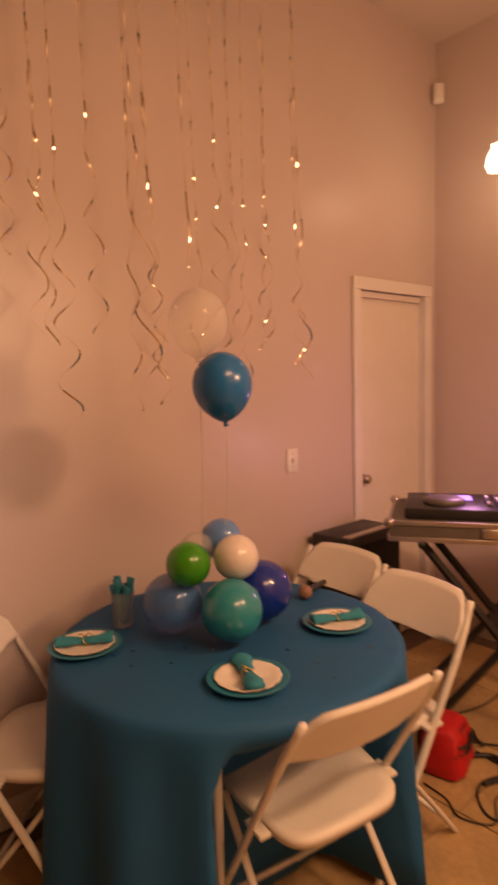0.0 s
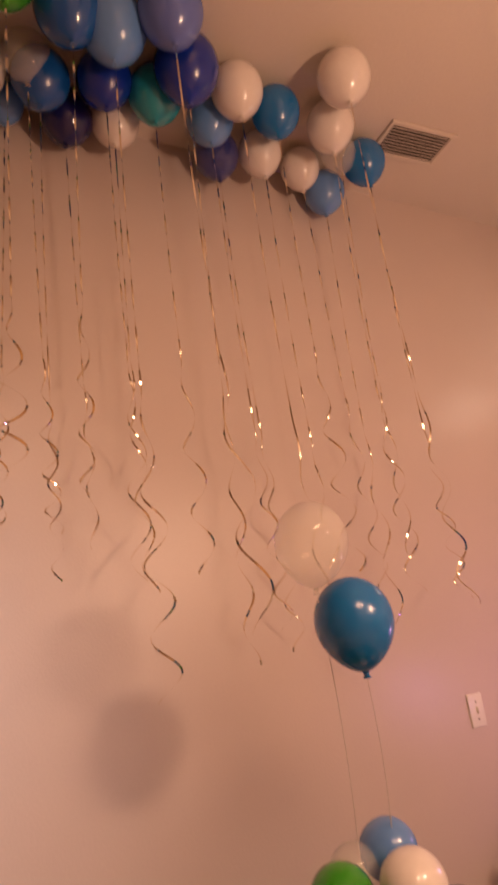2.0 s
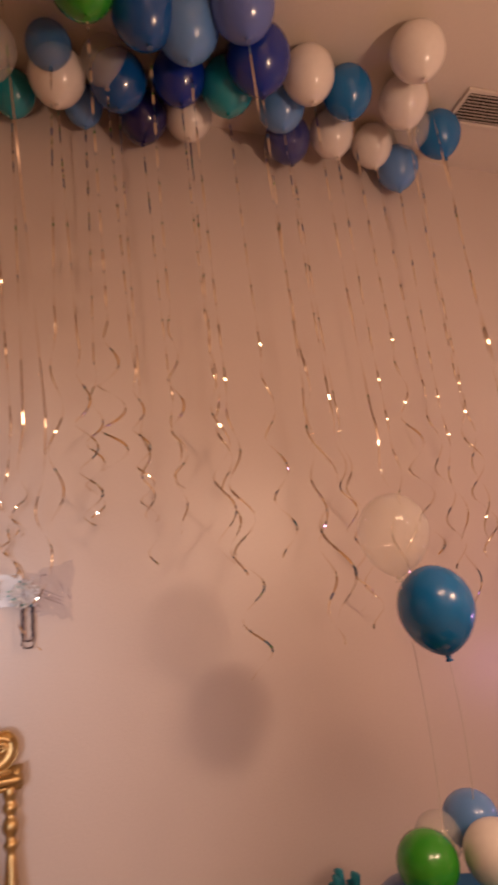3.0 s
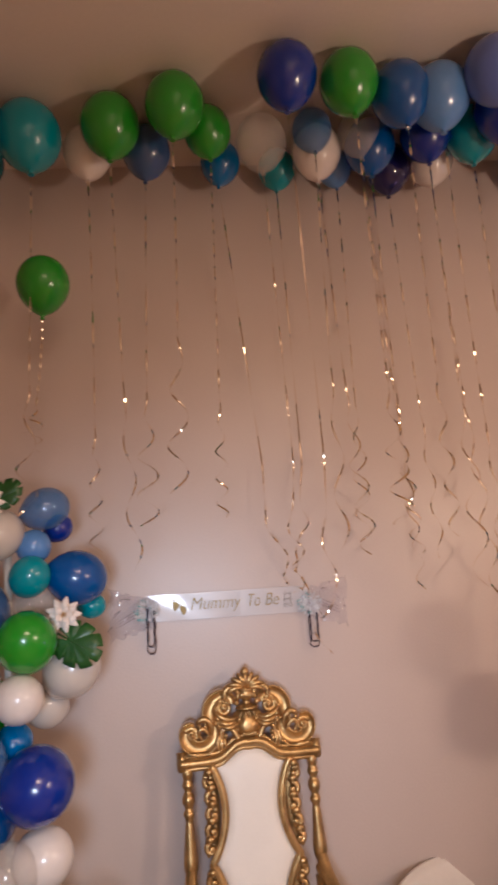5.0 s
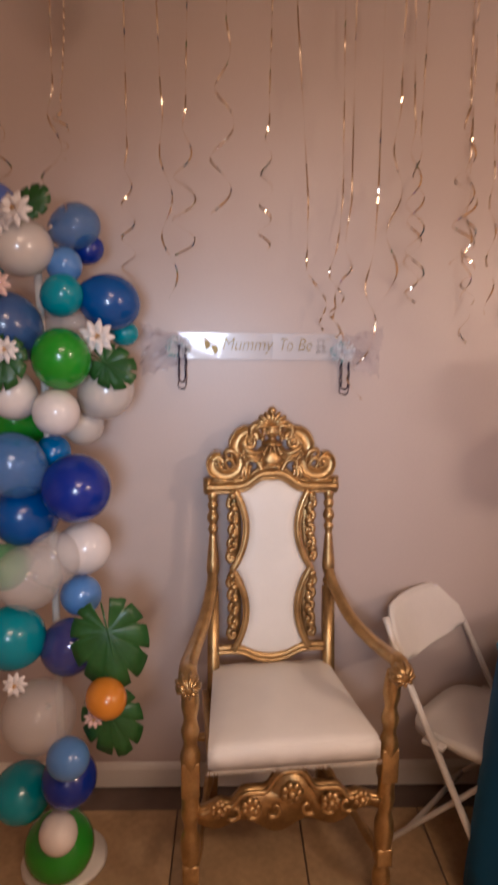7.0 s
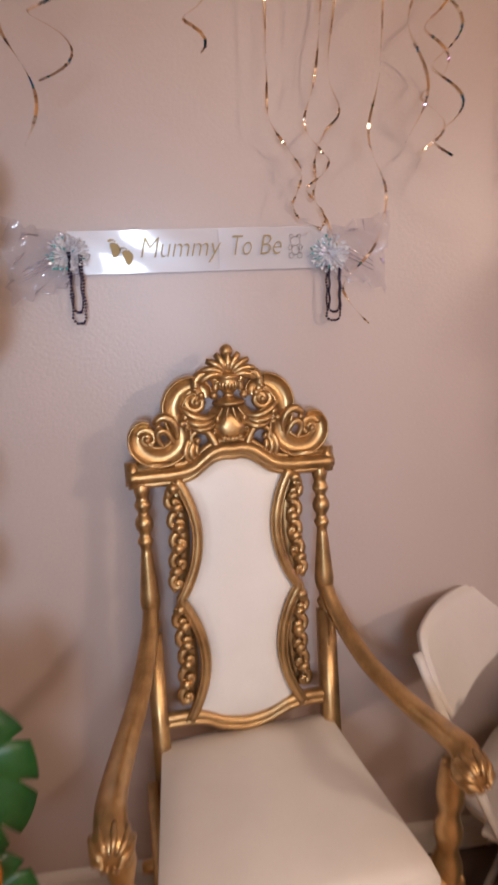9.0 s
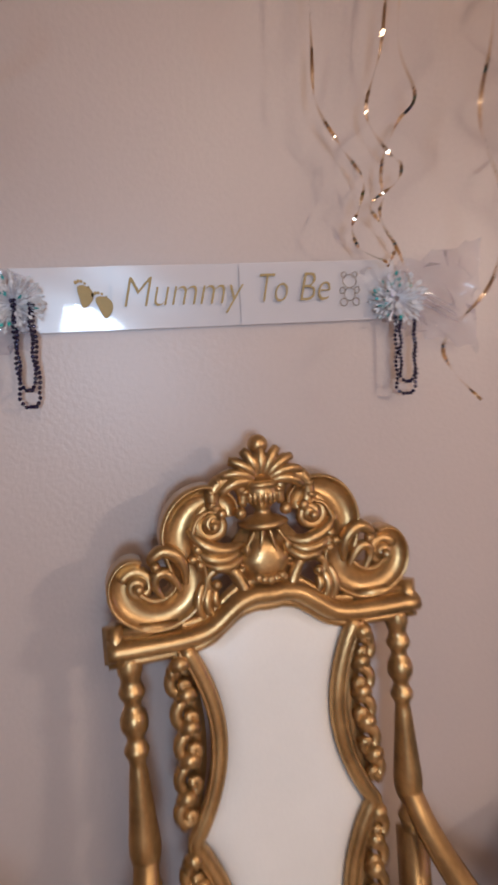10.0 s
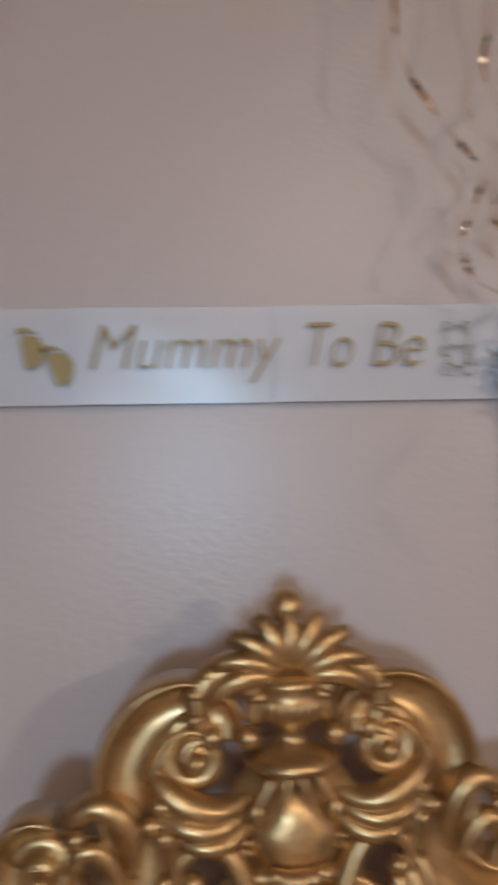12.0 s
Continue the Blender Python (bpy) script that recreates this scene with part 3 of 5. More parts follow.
def turned(bm, p0, p1, rads, n=16):
    """A turned post: radii at even steps from p0 to p1."""
    p0, p1 = Vector(p0), Vector(p1)
    m = len(rads)
    keys = spline([(r, 0, k) for k, r in enumerate(rads)], 4)
    sweep(bm, [p0.lerp(p1, min(1, max(0, q.z / (m - 1)))) + Vector((0, 0, 0)) for q in keys], [max(0.004, q.x) for q in keys], n)
    return bm


POST = [0.017, 0.015, 0.020, 0.013, 0.019, 0.0225, 0.0225, 0.021, 0.0195, 0.018, 0.0165, 0.015, 0.0135, 0.012, 0.018, 0.012, 0.0195, 0.019, 0.012, 0.019, 0.014, 0.018, 0.017]
for s in (-1, 1):
    bm = bm_new()
    turned(bm, on_back(s * 0.206, 0.86), on_back(s * 0.206, RAIL_Z + 0.01), POST)
    part("back_post", bm, GOLD, throne)
    bm = bm_new()
    sweep(bm, [on_back(s * 0.206, 0.06, 0.10), on_back(s * 0.206, 0.30, 0.03), on_back(s * 0.206, 0.50, 0.0), on_back(s * 0.206, 0.87)], [0.026, 0.027, 0.029, 0.026], 4, 1.0, (0.7, 0.7, 0))
    part("back_leg", bm, GOLD, throne)

# lower back rail, scalloped
bm = bm_new()
keys = [(-0.20, 0), (-0.15, 0.001), (-0.10, -0.004), (-0.055, -0.024), (0, -0.034), (0.055, -0.024), (0.10, -0.004), (0.15, 0.001), (0.20, 0)]
for dz, r in ((0.0, 0.013), (-0.017, 0.009)):
    sweep(bm, [on_back(p.x, p.z, -0.004) for p in spline([(x, 0, 0.665 + z + dz) for x, z in keys], 5)], r, 8, 1.2, (0, 1, 0))
part("lower_rail", bm, GOLD, throne)


def edge_x(t):
    """Half width of the upholstered panel; t runs 0 to 1 from the bottom up. Two inward bows."""
    return 0.134 - 0.050 * abs(math.sin(2 * math.pi * t * 0.97 + 0.05)) ** 0.8


# upholstered back panel
bm = bm_new()
Z0, Z1 = 0.660, TOP - 0.284
NZ, NX = 40, 12
grid = []
for i in range(NZ + 1):
    t = i / NZ
    hw = edge_x(t)
    row = []
    for k in range(NX + 1):
        u = 2 * k / NX - 1
        z = Z0 + (Z1 - Z0) * t
        if t > 0.9:
            z += (0.042 * (1 - (u / 0.60) ** 2 if abs(u) < 0.60 else 0)) * (t - 0.9) / 0.1
        if t < 0.1:
            z -= (0.028 * (1 - u * u)) * (0.1 - t) / 0.1
        puff = 0.018 * (1 - u ** 6) * (1 - (2 * t - 1) ** 10)
        row.append(bm.verts.new(on_back(u * hw, z, -0.004 - puff)))
    grid.append(row)
for i in range(NZ):
    for k in range(NX):
        bm.faces.new((grid[i][k], grid[i][k + 1], grid[i + 1][k + 1], grid[i + 1][k]))
r = bmesh.ops.extrude_face_region(bm, geom=list(bm.faces))
for v in r["geom"]:
    if isinstance(v, bmesh.types.BMVert):
        v.co.y = back_y(v.co.z) + 0.016
part("back_cushion", bm, VINYL, throne, "white upholstered back panel with scalloped sides")
# carved frames beside the panel
for s in (-1, 1):
    bm = bm_new()
    inner = [on_back(s * (edge_x(k / 60) + 0.007), Z0 + (Z1 - Z0) * k / 60, -0.014) for k in range(61)]
    sweep(bm, inner, 0.0125, 10, 0.95, (0, 1, 0))
    sweep(bm, [p + Vector((s * 0.010, -0.007, 0)) for p in inner], 0.0030, 6)
    for lo, hi in ((0.06, 0.46), (0.54, 0.95)):
        # a chain of leaf curls, fattest in the middle of the bow
        for j in range(5):
            t = lo + (hi - lo) * (j + 0.5) / 5
            z = Z0 + (Z1 - Z0) * t
            room = 0.157 - edge_x(t) - 0.020
            if room < 0.010:
                continue
            xm = edge_x(t) + 0.020 + room * 0.5
            r0 = min(0.022, 0.006 + room * 0.36)
            sweep(bm, [p + Vector((0, -0.008, 0)) for p in volute(s * xm, z, r0, 0.003, 100, 1.15, -s, 18)], [0.0105 - 0.0050 * q / 18 for q in range(19)], 8)
            ball(bm, on_back(s * xm, z, -0.018), 0.0065, 1, 1, 1.1, 8, 6)
            lobe = [on_back(s * (xm + 0.012 - 0.022 * q), z + r0 + 0.004 + 0.010 * math.sin(math.pi * q), -0.012 - 0.008 * math.sin(math.pi * q)) for q in [w / 8 for w in range(9)]]
            sweep(bm, lobe, [0.005 + 0.0075 * math.sin(math.pi * (0.1 + 0.8 * q / 8)) for q in range(9)], 8)
        for t, r0 in ((hi - 0.010, 0.0105), (lo + 0.020, 0.008)):
            ball(bm, on_back(s * 0.150, Z0 + (Z1 - Z0) * t, -0.012), r0, 0.9, 0.9, 1.4, 10, 8)
        sweep(bm, [on_back(s * ((0.158 + edge_x(lo + (hi - lo) * k / 16)) / 2), Z0 + (Z1 - Z0) * (lo + (hi - lo) * k / 16), 0.002) for k in range(17)], [0.0035 + 0.36 * max(0.0, (0.154 - edge_x(lo + (hi - lo) * k / 16)) / 2) for k in range(17)], 6, 0.2, (0, 1, 0))
    part("carved_side", bm, GOLD, throne, "gilded side strip carved with leaves and scrolls")

# seat
FY, BY = -0.515, -0.035
bm = bm_new()
NZ, NX = 16, 16
rows = []
for i in range(NZ + 1):
    t = i / NZ
    hw = 0.205 + (0.250 - 0.205) * t
    row = []
    for k in range(NX + 1):
        u = 2 * k / NX - 1
        e = max(abs(u), abs(2 * t - 1)) ** 7
        dome = 0.022 * (1 - u * u) * (1 - (2 * t - 1) ** 2)
        row.append(bm.verts.new((u * hw, BY + (FY - BY) * t, SEAT_Z - 0.018 + dome + 0.014 * (1 - e) + 0.002 * math.sin(9 * u + 5 * t))))
    rows.append(row)
for i in range(NZ):
    for k in range(NX):
        bm.faces.new((rows[i][k], rows[i][k + 1], rows[i + 1][k + 1], rows[i + 1][k]))
r = bmesh.ops.extrude_face_region(bm, geom=list(bm.faces))
for v in r["geom"]:
    if isinstance(v, bmesh.types.BMVert):
        v.co.z = SEAT_Z - 0.085
bmesh.ops.bevel(bm, geom=[e for e in bm.edges if len(e.link_faces) == 2 and e.calc_face_angle(0) > 1.0], offset=0.010, segments=3, affect="EDGES")
part("seat_cushion", bm, VINYL, throne, "thick white upholstered seat")
bm = bm_new()
rnd = random.Random(4)
for k in range(190):
    u = k / 189
    x = -0.252 + 0.504 * u
    z = SEAT_Z - 0.083
    sweep(bm, [(x, FY - 0.004, z + 0.004), (x + rnd.uniform(-0.003, 0.003), FY - 0.008, z - 0.006 - rnd.uniform(0, 0.006))], [0.0012, 0.0004], 3)
part("seat_fringe", bm, FUZZ, throne, "frayed white fabric edge")

# front legs, arms
LEG = [0.020, 0.026, 0.030, 0.022, 0.018, 0.026, 0.030, 0.030, 0.020, 0.028, 0.026, 0.026, 0.026, 0.026, 0.030, 0.020, 0.027, 0.019, 0.026, 0.024, 0.018]
for s in (-1, 1):
    bm = bm_new()
    turned(bm, (s * 0.297, FY + 0.075, 0.0), (s * 0.297, FY + 0.055, 0.775), LEG)
    box(bm, s * 0.297 - 0.027, s * 0.297 + 0.027, FY + 0.036, FY + 0.09, 0.42, 0.53, 0.005)
    box(bm, s * 0.297 - 0.025, s * 0.297 + 0.025, FY + 0.045, FY + 0.095, 0.13, 0.19, 0.005)
    part("front_leg", bm, GOLD, throne)
    bm = bm_new()
    keys = [(0.206, -0.030, 0.935), (0.216, -0.08, 0.885), (0.245, -0.18, 0.822), (0.280, -0.30, 0.795), (0.300, -0.41, 0.802), (0.304, FY + 0.04, 0.814), (0.304, FY + 0.01, 0.802)]
    pts = spline([(s * x, y, z) for x, y, z in keys], 6)
    m = len(pts)
    sweep(bm, pts, [0.018 + 0.011 * k / m for k in range(m)], 10, 0.8)
    arm = part("armrest", bm, GOLD, throne, "sweeping gilded arm ending in a carved knob")
    bm = ball(bm_new(), (s * 0.304, FY + 0.008, 0.792), 0.034, 1.0, 1.0, 0.95, 16, 12)
    for k in range(9):
        a = 2 * math.pi * k / 9
        sweep(bm, [(s * 0.304 + 0.012 * math.cos(a), FY - 0.028, 0.792 + 0.012 * math.sin(a)), (s * 0.304 + 0.028 * math.cos(a), FY - 0.014, 0.792 + 0.028 * math.sin(a)), (s * 0.304 + 0.034 * math.cos(a), FY + 0.014, 0.792 + 0.033 * math.sin(a))], [0.004, 0.006, 0.005], 6)
    part("carved_knob", bm, GOLD, arm)
    # side stretcher and seat rail
    bm = bm_new()
    box(bm, s * 0.235 - 0.012, s * 0.235 + 0.012, FY + 0.07, -0.08, SEAT_Z - 0.13, SEAT_Z - 0.084, 0.004)
    part("seat_rail", bm, GOLD, throne)
    part("side_stretcher", turned(bm_new(), (s * 0.285, FY + 0.08, 0.16), (s * 0.21, 0.0, 0.16), [0.014, 0.018, 0.012, 0.020, 0.012, 0.018, 0.014]), GOLD, throne)
# carved front stretcher
bm = bm_new()


def apron(u):
    return 0.368 + 0.116 * math.exp(-(u / 0.26) ** 4) + 0.055 * math.exp(-((abs(u) - 0.44) / 0.17) ** 4) + 0.022 * math.exp(-((abs(u) - 0.76) / 0.12) ** 2)


out = [(0.275 * (2 * k / 40 - 1), apron(2 * k / 40 - 1)) for k in range(41)]
out += [(0.275 * (1 - 2 * k / 24), 0.325 - 0.035 * (1 - abs(1 - 2 * k / 24)) + 0.018 * math.sin(6 * math.pi * k / 24)) for k in range(25)]
plate_from(bm, out, FY + 0.058, FY + 0.084)
sweep(bm, [(x, FY + 0.050, z - 0.008) for x, z in out[:41]], 0.008, 8)
for cx, cz, rr in ((0, 0.410, 0.036), (-0.12, 0.372, 0.032), (0.12, 0.372, 0.032), (-0.215, 0.372, 0.028), (0.215, 0.372, 0.028)):
    for k in range(7):
        a = 2 * math.pi * k / 7
        ball(bm, (cx + rr * 0.62 * math.cos(a), FY + 0.046, cz + rr * 0.62 * math.sin(a)), rr * 0.42, 1, 0.8, 1, 8, 6)
    ball(bm, (cx, FY + 0.038, cz), rr * 0.40, 1, 0.9, 1, 10, 8)
for s in (-1, 1):
    for j in range(3):
        pts = [(s * (0.05 + 0.06 * j + 0.026 * t * math.cos(5.5 * t)), FY + 0.046, 0.362 + 0.030 * t * math.sin(5.5 * t)) for t in [q / 12 for q in range(13)]]
        sweep(bm, pts, [0.004 + 0.005 * q / 12 for q in range(13)], 6)
part("front_stretcher", bm, GOLD, throne, "arched gilded stretcher carved with rosettes")
part("rear_stretcher", turned(bm_new(), (-0.27, -0.22, 0.44), (0.27, -0.22, 0.44), [0.012, 0.018, 0.012, 0.020, 0.014, 0.020, 0.012, 0.018, 0.012]), GOLD, throne)


# ---------------------------------------------------------------- folding chairs
def folding_chair(m, label):
    c = thing("folding_chair", label, "chair", m, "white folding chairs")
    W = 0.205

    # back panel: curved plastic, wide rounded top corners
    bm = bm_new()
    NX, NZ = 16, 8
    g = []
    for i in range(NZ + 1):
        v = i / NZ
        row = []
        for k in range(NX + 1):
            u = 2 * k / NX - 1
            x = W * u
            lo, hi = 0.640, 0.800 - 0.012 * u * u
            corner = 0.060 * max(0.0, (abs(u) - 0.72) / 0.28) ** 2.2
            z = lo + (hi - lo - corner) * v + 0.012 * (1 - v) * abs(u) ** 3
            y = -0.185 + 0.575 * z + 0.028 * (1 - u * u)
            row.append(bm.verts.new((x, y, z)))
        g.append(row)
    for i in range(NZ):
        for k in range(NX):
            bm.faces.new((g[i][k], g[i][k + 1], g[i + 1][k + 1], g[i + 1][k]))
    r = bmesh.ops.extrude_face_region(bm, geom=list(bm.faces))
    for v in r["geom"]:
        if isinstance(v, bmesh.types.BMVert):
            v.co.y -= 0.022
    bmesh.ops.bevel(bm, geom=[e for e in bm.edges if len(e.link_faces) == 2 and e.calc_face_angle(0) > 0.9], offset=0.006, segments=2, affect="EDGES")
    part("backrest", bm, PLASTIC, c)
    # seat
    bm = bm_new()
    out = []
    for k in range(48):
        a = 2 * math.pi * k / 48
        ca, sa = math.cos(a), math.sin(a)
        out.append((0.200 * math.copysign(abs(ca) ** 0.45, ca), -0.02 + 0.200 * math.copysign(abs(sa) ** 0.42, sa)))
    top = [bm.verts.new((x * (1 - 0.06 * (y > 0)), y, 0.445 + 0.012 * (-y / 0.2))) for x, y in out]
    mid = [bm.verts.new((x * 0.80, y * 0.80, 0.438 + 0.012 * (-y / 0.2))) for x, y in out]
    cen = bm.verts.new((0, 0, 0.436))
    bot = [bm.verts.new((x * (0.99 - 0.06 * (y > 0)), y, 0.418 + 0.012 * (-y / 0.2))) for x, y in out]
    for k in range(48):
        j = (k + 1) % 48
        bm.faces.new((top[k], top[j], mid[j], mid[k]))
        bm.faces.new((mid[k], mid[j], cen))
        bm.faces.new((top[k], bot[k], bot[j], top[j]))
    bm.faces.new(bot)
    bmesh.ops.bevel(bm, geom=[e for e in bm.edges if len(e.link_faces) == 2 and e.calc_face_angle(0) > 1.0], offset=0.005, segments=2, affect="EDGES")
    part("seat", bm, PLASTIC, c)
    for s in (-1, 1):
        x = s * 0.218
        front = spline([(s * 0.205, 0.255, 0.775), (x, 0.18, 0.64), (x, 0.06, 0.43), (x, -0.06, 0.22), (x, -0.19, 0.0)], 5)
        leg = part("front_leg", sweep(bm_new(), front, 0.0125, 10, 0.75), STEEL, c)
        rear = spline([(s * 0.192, -0.14, 0.425), (s * 0.192, -0.04, 0.30), (s * 0.192, 0.10, 0.13), (s * 0.192, 0.205, 0.0)], 5)
        part("rear_leg", sweep(bm_new(), rear, 0.0115, 10, 0.75), STEEL, c)
        part("rubber_foot", sweep(bm_new(), [(x, -0.186, 0.012), (x, -0.195, 0.0)], 0.015, 10), STEEL, leg)
        part("hinge_bracket", box(bm_new(), min(s * 0.19, s * 0.222), max(s * 0.19, s * 0.222), 0.03, 0.10, 0.418, 0.430, 0.002), STEEL, c)
    part("cross_bar", sweep(bm_new(), [(-0.218, -0.125, 0.108), (0.218, -0.125, 0.108)], 0.009, 8), STEEL, c)
    part("cross_bar", sweep(bm_new(), [(-0.192, 0.14, 0.082), (0.192, 0.14, 0.082)], 0.009, 8), STEEL, c)
    return c


ch = folding_chair(pose(1.195, -1.015, 0, 0, 0, 171) @ Matrix.Diagonal((1.04, 1.04, 1.04, 1)), "white plastic folding chair drawn up to the table")
tagged(copy_thing(ch, pose(1.77, -0.43, 0, 0, 0, -92)), "white plastic folding chair at the table beside the door")
tagged(copy_thing(ch, pose(1.65, -0.86, 0, 0, 0, -97)), "white plastic folding chair by the table and music stand")
tagged(copy_thing(ch, pose(0.740, -0.305, 0, 0, 0, 44) @ Matrix.Diagonal((1.02, 1.02, 1.01, 1))), "empty white plastic folding chair between throne and table")

# ---------------------------------------------------------------- table
TC = Vector((1.222, -0.640, 0))
TR, TZ = 0.540, 0.750
table = thing("round_table", "round folding table hidden under a turquoise cloth", "table", pose(TC.x, TC.y, 0))
part("tabletop", lathe(bm_new(), [(0, TZ - 0.030), (TR - 0.012, TZ - 0.030), (TR - 0.006, TZ - 0.02), (TR - 0.006, TZ - 0.006), (TR - 0.012, TZ - 0.004), (0, TZ - 0.004)], n=64), PLASTIC, table)
for k in range(4):
    a = radians(45 + 90 * k)
    part("leg", sweep(bm_new(), [(0.36 * math.cos(a), 0.36 * math.sin(a), TZ - 0.03), (0.38 * math.cos(a), 0.38 * math.sin(a), 0.0)], 0.014, 10), STEEL, table)
bm = bm_new()
N = 144
rings = []
prof = [(0.0, 0, 0), (0.25, 0, 0), (0.45, 0, 0), (TR - 0.02, 0, 0), (TR, -0.004, 0), (TR + 0.010, -0.018, 0.05), (TR + 0.014, -0.05, 0.15), (TR + 0.018, -0.10, 0.4), (TR + 0.022, -0.15, 0.5), (TR + 0.024, -0.20, 0.6), (TR + 0.027, -0.25, 0.7), (TR + 0.030, -0.30, 0.8), (TR + 0.034, -0.38, 0.9), (TR + 0.040, -0.46, 1.0), (TR + 0.045, -0.58, 1.1), (TR + 0.050, -0.69, 1.2)]
for r, dz, w in prof:
    if r == 0:
        rings.append([bm.verts.new((0, 0, TZ + 0.001))])
        continue
    ring = []
    for k in range(N):
        a = 2 * math.pi * k / N
        wave = 0.60 * math.sin(9 * a + 0.6 + 0.7 * math.sin(2 * a)) + 0.35 * math.sin(16 * a + 2.1 + 0.9 * math.sin(3 * a)) + 0.25 * math.sin(5 * a)
        rr = r + w * 0.040 * wave
        if math.sin(a) > 0.2:
            rr = min(rr, (0.632) / max(math.sin(a), 0.2))
        # the seat of the chair in front pushes the cloth in under the rim
        px, py = rr * math.cos(a), rr * math.sin(a)
        push = min(1.0, max(0.0, (-dz - 0.02) / 0.20)) * min(1.0, max(0.0, (0.33 - abs(px + 0.07)) / 0.09))
        if py < -0.22 and push > 0:
            py += (-0.22 - py) * push * push * (3 - 2 * push)
        ring.append(bm.verts.new((px, py, TZ + 0.001 + dz * (1 + 0.03 * w * math.sin(4 * a + 1)) + (0.0008 * math.sin(31 * a) if r > 0.4 else 0))))
    rings.append(ring)
for a, b in zip(rings, rings[1:]):
    for k in range(N):
        j = (k + 1) % N
        if len(a) == 1:
            bm.faces.new((a[0], b[k], b[j]))
        else:
            bm.faces.new((a[k], a[j], b[j], b[k]))
cloth = link("tablecloth", bm, CLOTH)
cloth.matrix_world = pose(TC.x, TC.y, 0)
sol = cloth.modifiers.new("thickness", "SOLIDIFY")
sol.thickness, sol.offset = 0.0015, 1
tagged(cloth, "turquoise blue cloth draped over the round table in folds", "tablecloth")
TT = TZ + 0.004


def place_setting(x, y, rz):
    p = thing("dinner_plate", "teal paper plate with a white rim plate stacked inside", "plate", pose(x, y, TT) @ Matrix.Diagonal((0.90, 0.90, 1, 1)), "place settings")
    part("teal_plate", lathe(bm_new(), [(0, 0.002), (0.085, 0.003), (0.098, 0.010), (0.123, 0.014), (0.125, 0.0165), (0.122, 0.0170), (0.098, 0.013), (0.084, 0.006), (0, 0.005)], n=48), TEALPLATE, p)
    bm = bm_new()
    NW = 60
    prev = None
    for r, z in [(0, 0.0075), (0.066, 0.008), (0.079, 0.013), (0.098, 0.0175), (0.101, 0.0195), (0.097, 0.0195), (0.079, 0.0160), (0.066, 0.0105), (0, 0.010)]:
        ring = [bm.verts.new(((r * (1 + (0.018 * math.sin(15 * 2 * math.pi * k / NW) if r > 0.08 else 0))) * math.cos(2 * math.pi * k / NW), (r * (1 + (0.018 * math.sin(15 * 2 * math.pi * k / NW) if r > 0.08 else 0))) * math.sin(2 * math.pi * k / NW), z)) for k in range(NW)] if r else [bm.verts.new((0, 0, z))]
        if prev:
            for k in range(NW):
                j = (k + 1) % NW
                u = []
                for v in (prev[k % len(prev)], prev[j % len(prev)], ring[j % len(ring)], ring[k % len(ring)]):
                    if v not in u:
                        u.append(v)
                if len(u) > 2:
                    bm.faces.new(u)
        prev = ring
    part("white_plate", bm, WHITEPLATE, p, "small white scalloped paper plate")
    np_ = thing("napkin", "teal paper napkin tied with a gold ring", "napkin", pose(x, y, TT + 0.013, 0, 0, rz), "place settings")
    bm = bm_new()
    ln, rows = 0.085, []
    for i in range(25):
        t = 2 * i / 24 - 1
        w = 0.013 + 0.016 * abs(t) ** 0.8 + 0.003 * math.sin(9 * t)
        h = 0.011 + 0.006 * abs(t)
        ring = []
        for k in range(14):
            a = 2 * math.pi * k / 14
            ring.append(bm.verts.new((ln * t, w * math.cos(a) * (1 + 0.12 * math.sin(5 * a + 3 * t)), h + h * math.sin(a) * (0.8 + 0.2 * math.sin(3 * a + 4 * t)))))
        rows.append(ring)
    for a, b in zip(rows, rows[1:]):
        for k in range(14):
            bm.faces.new((a[k], a[(k + 1) % 14], b[(k + 1) % 14], b[k]))
    bm.faces.new(rows[0]), bm.faces.new(rows[-1])
    part("folded_paper", bm, NAPKIN, np_)
    bm = bm_new()
    ringp = [(0.006 * math.sin(2 * a), 0.0155 * math.cos(a), 0.012 + 0.0135 * math.sin(a)) for a in [2 * math.pi * k / 24 for k in range(25)]]
    sweep(bm, ringp, 0.0022, 6)
    for s in (-1, 1):
        sweep(bm, [(0, 0, 0.025), (s * 0.012, 0.012, 0.030), (s * 0.026, 0.004, 0.024)], [0.0015, 0.0025, 0.001], 5)
    part("gold_tie", bm, GOLDRING, np_, "gold foil tie")


place_setting(1.052, -0.932, 62)
place_setting(0.830, -0.425, -28)
place_setting(1.515, -0.840, -25)

# tumbler with a folded napkin
tb = thing("tumbler", "clear plastic tumbler holding a turquoise napkin", "cup", pose(1.005, -0.350, TT) @ Matrix.Diagonal((1.12, 1.12, 1.2, 1)))
part("cup", lathe(bm_new(), [(0, 0.003), (0.028, 0.002), (0.030, 0.006), (0.036, 0.10), (0.0365, 0.101), (0.034, 0.10), (0.028, 0.008), (0, 0.007)], n=28), CLEARCUP, tb)
bm = bm_new()
for k in range(6):
    a = radians(60 * k + 12)
    pts = [(0.010 * math.cos(a), 0.010 * math.sin(a), 0.01), (0.018 * math.cos(a), 0.018 * math.sin(a), 0.07), (0.027 * math.cos(a + 0.3), 0.027 * math.sin(a + 0.3), 0.115 + 0.02 * (k % 2))]
    sweep(bm, spline(pts, 4), [0.010, 0.011, 0.012, 0.013, 0.014, 0.015, 0.016, 0.017, 0.018], 8, 0.45)
part("napkin_fan", bm, NAPKIN, tb, "turquoise paper napkin")


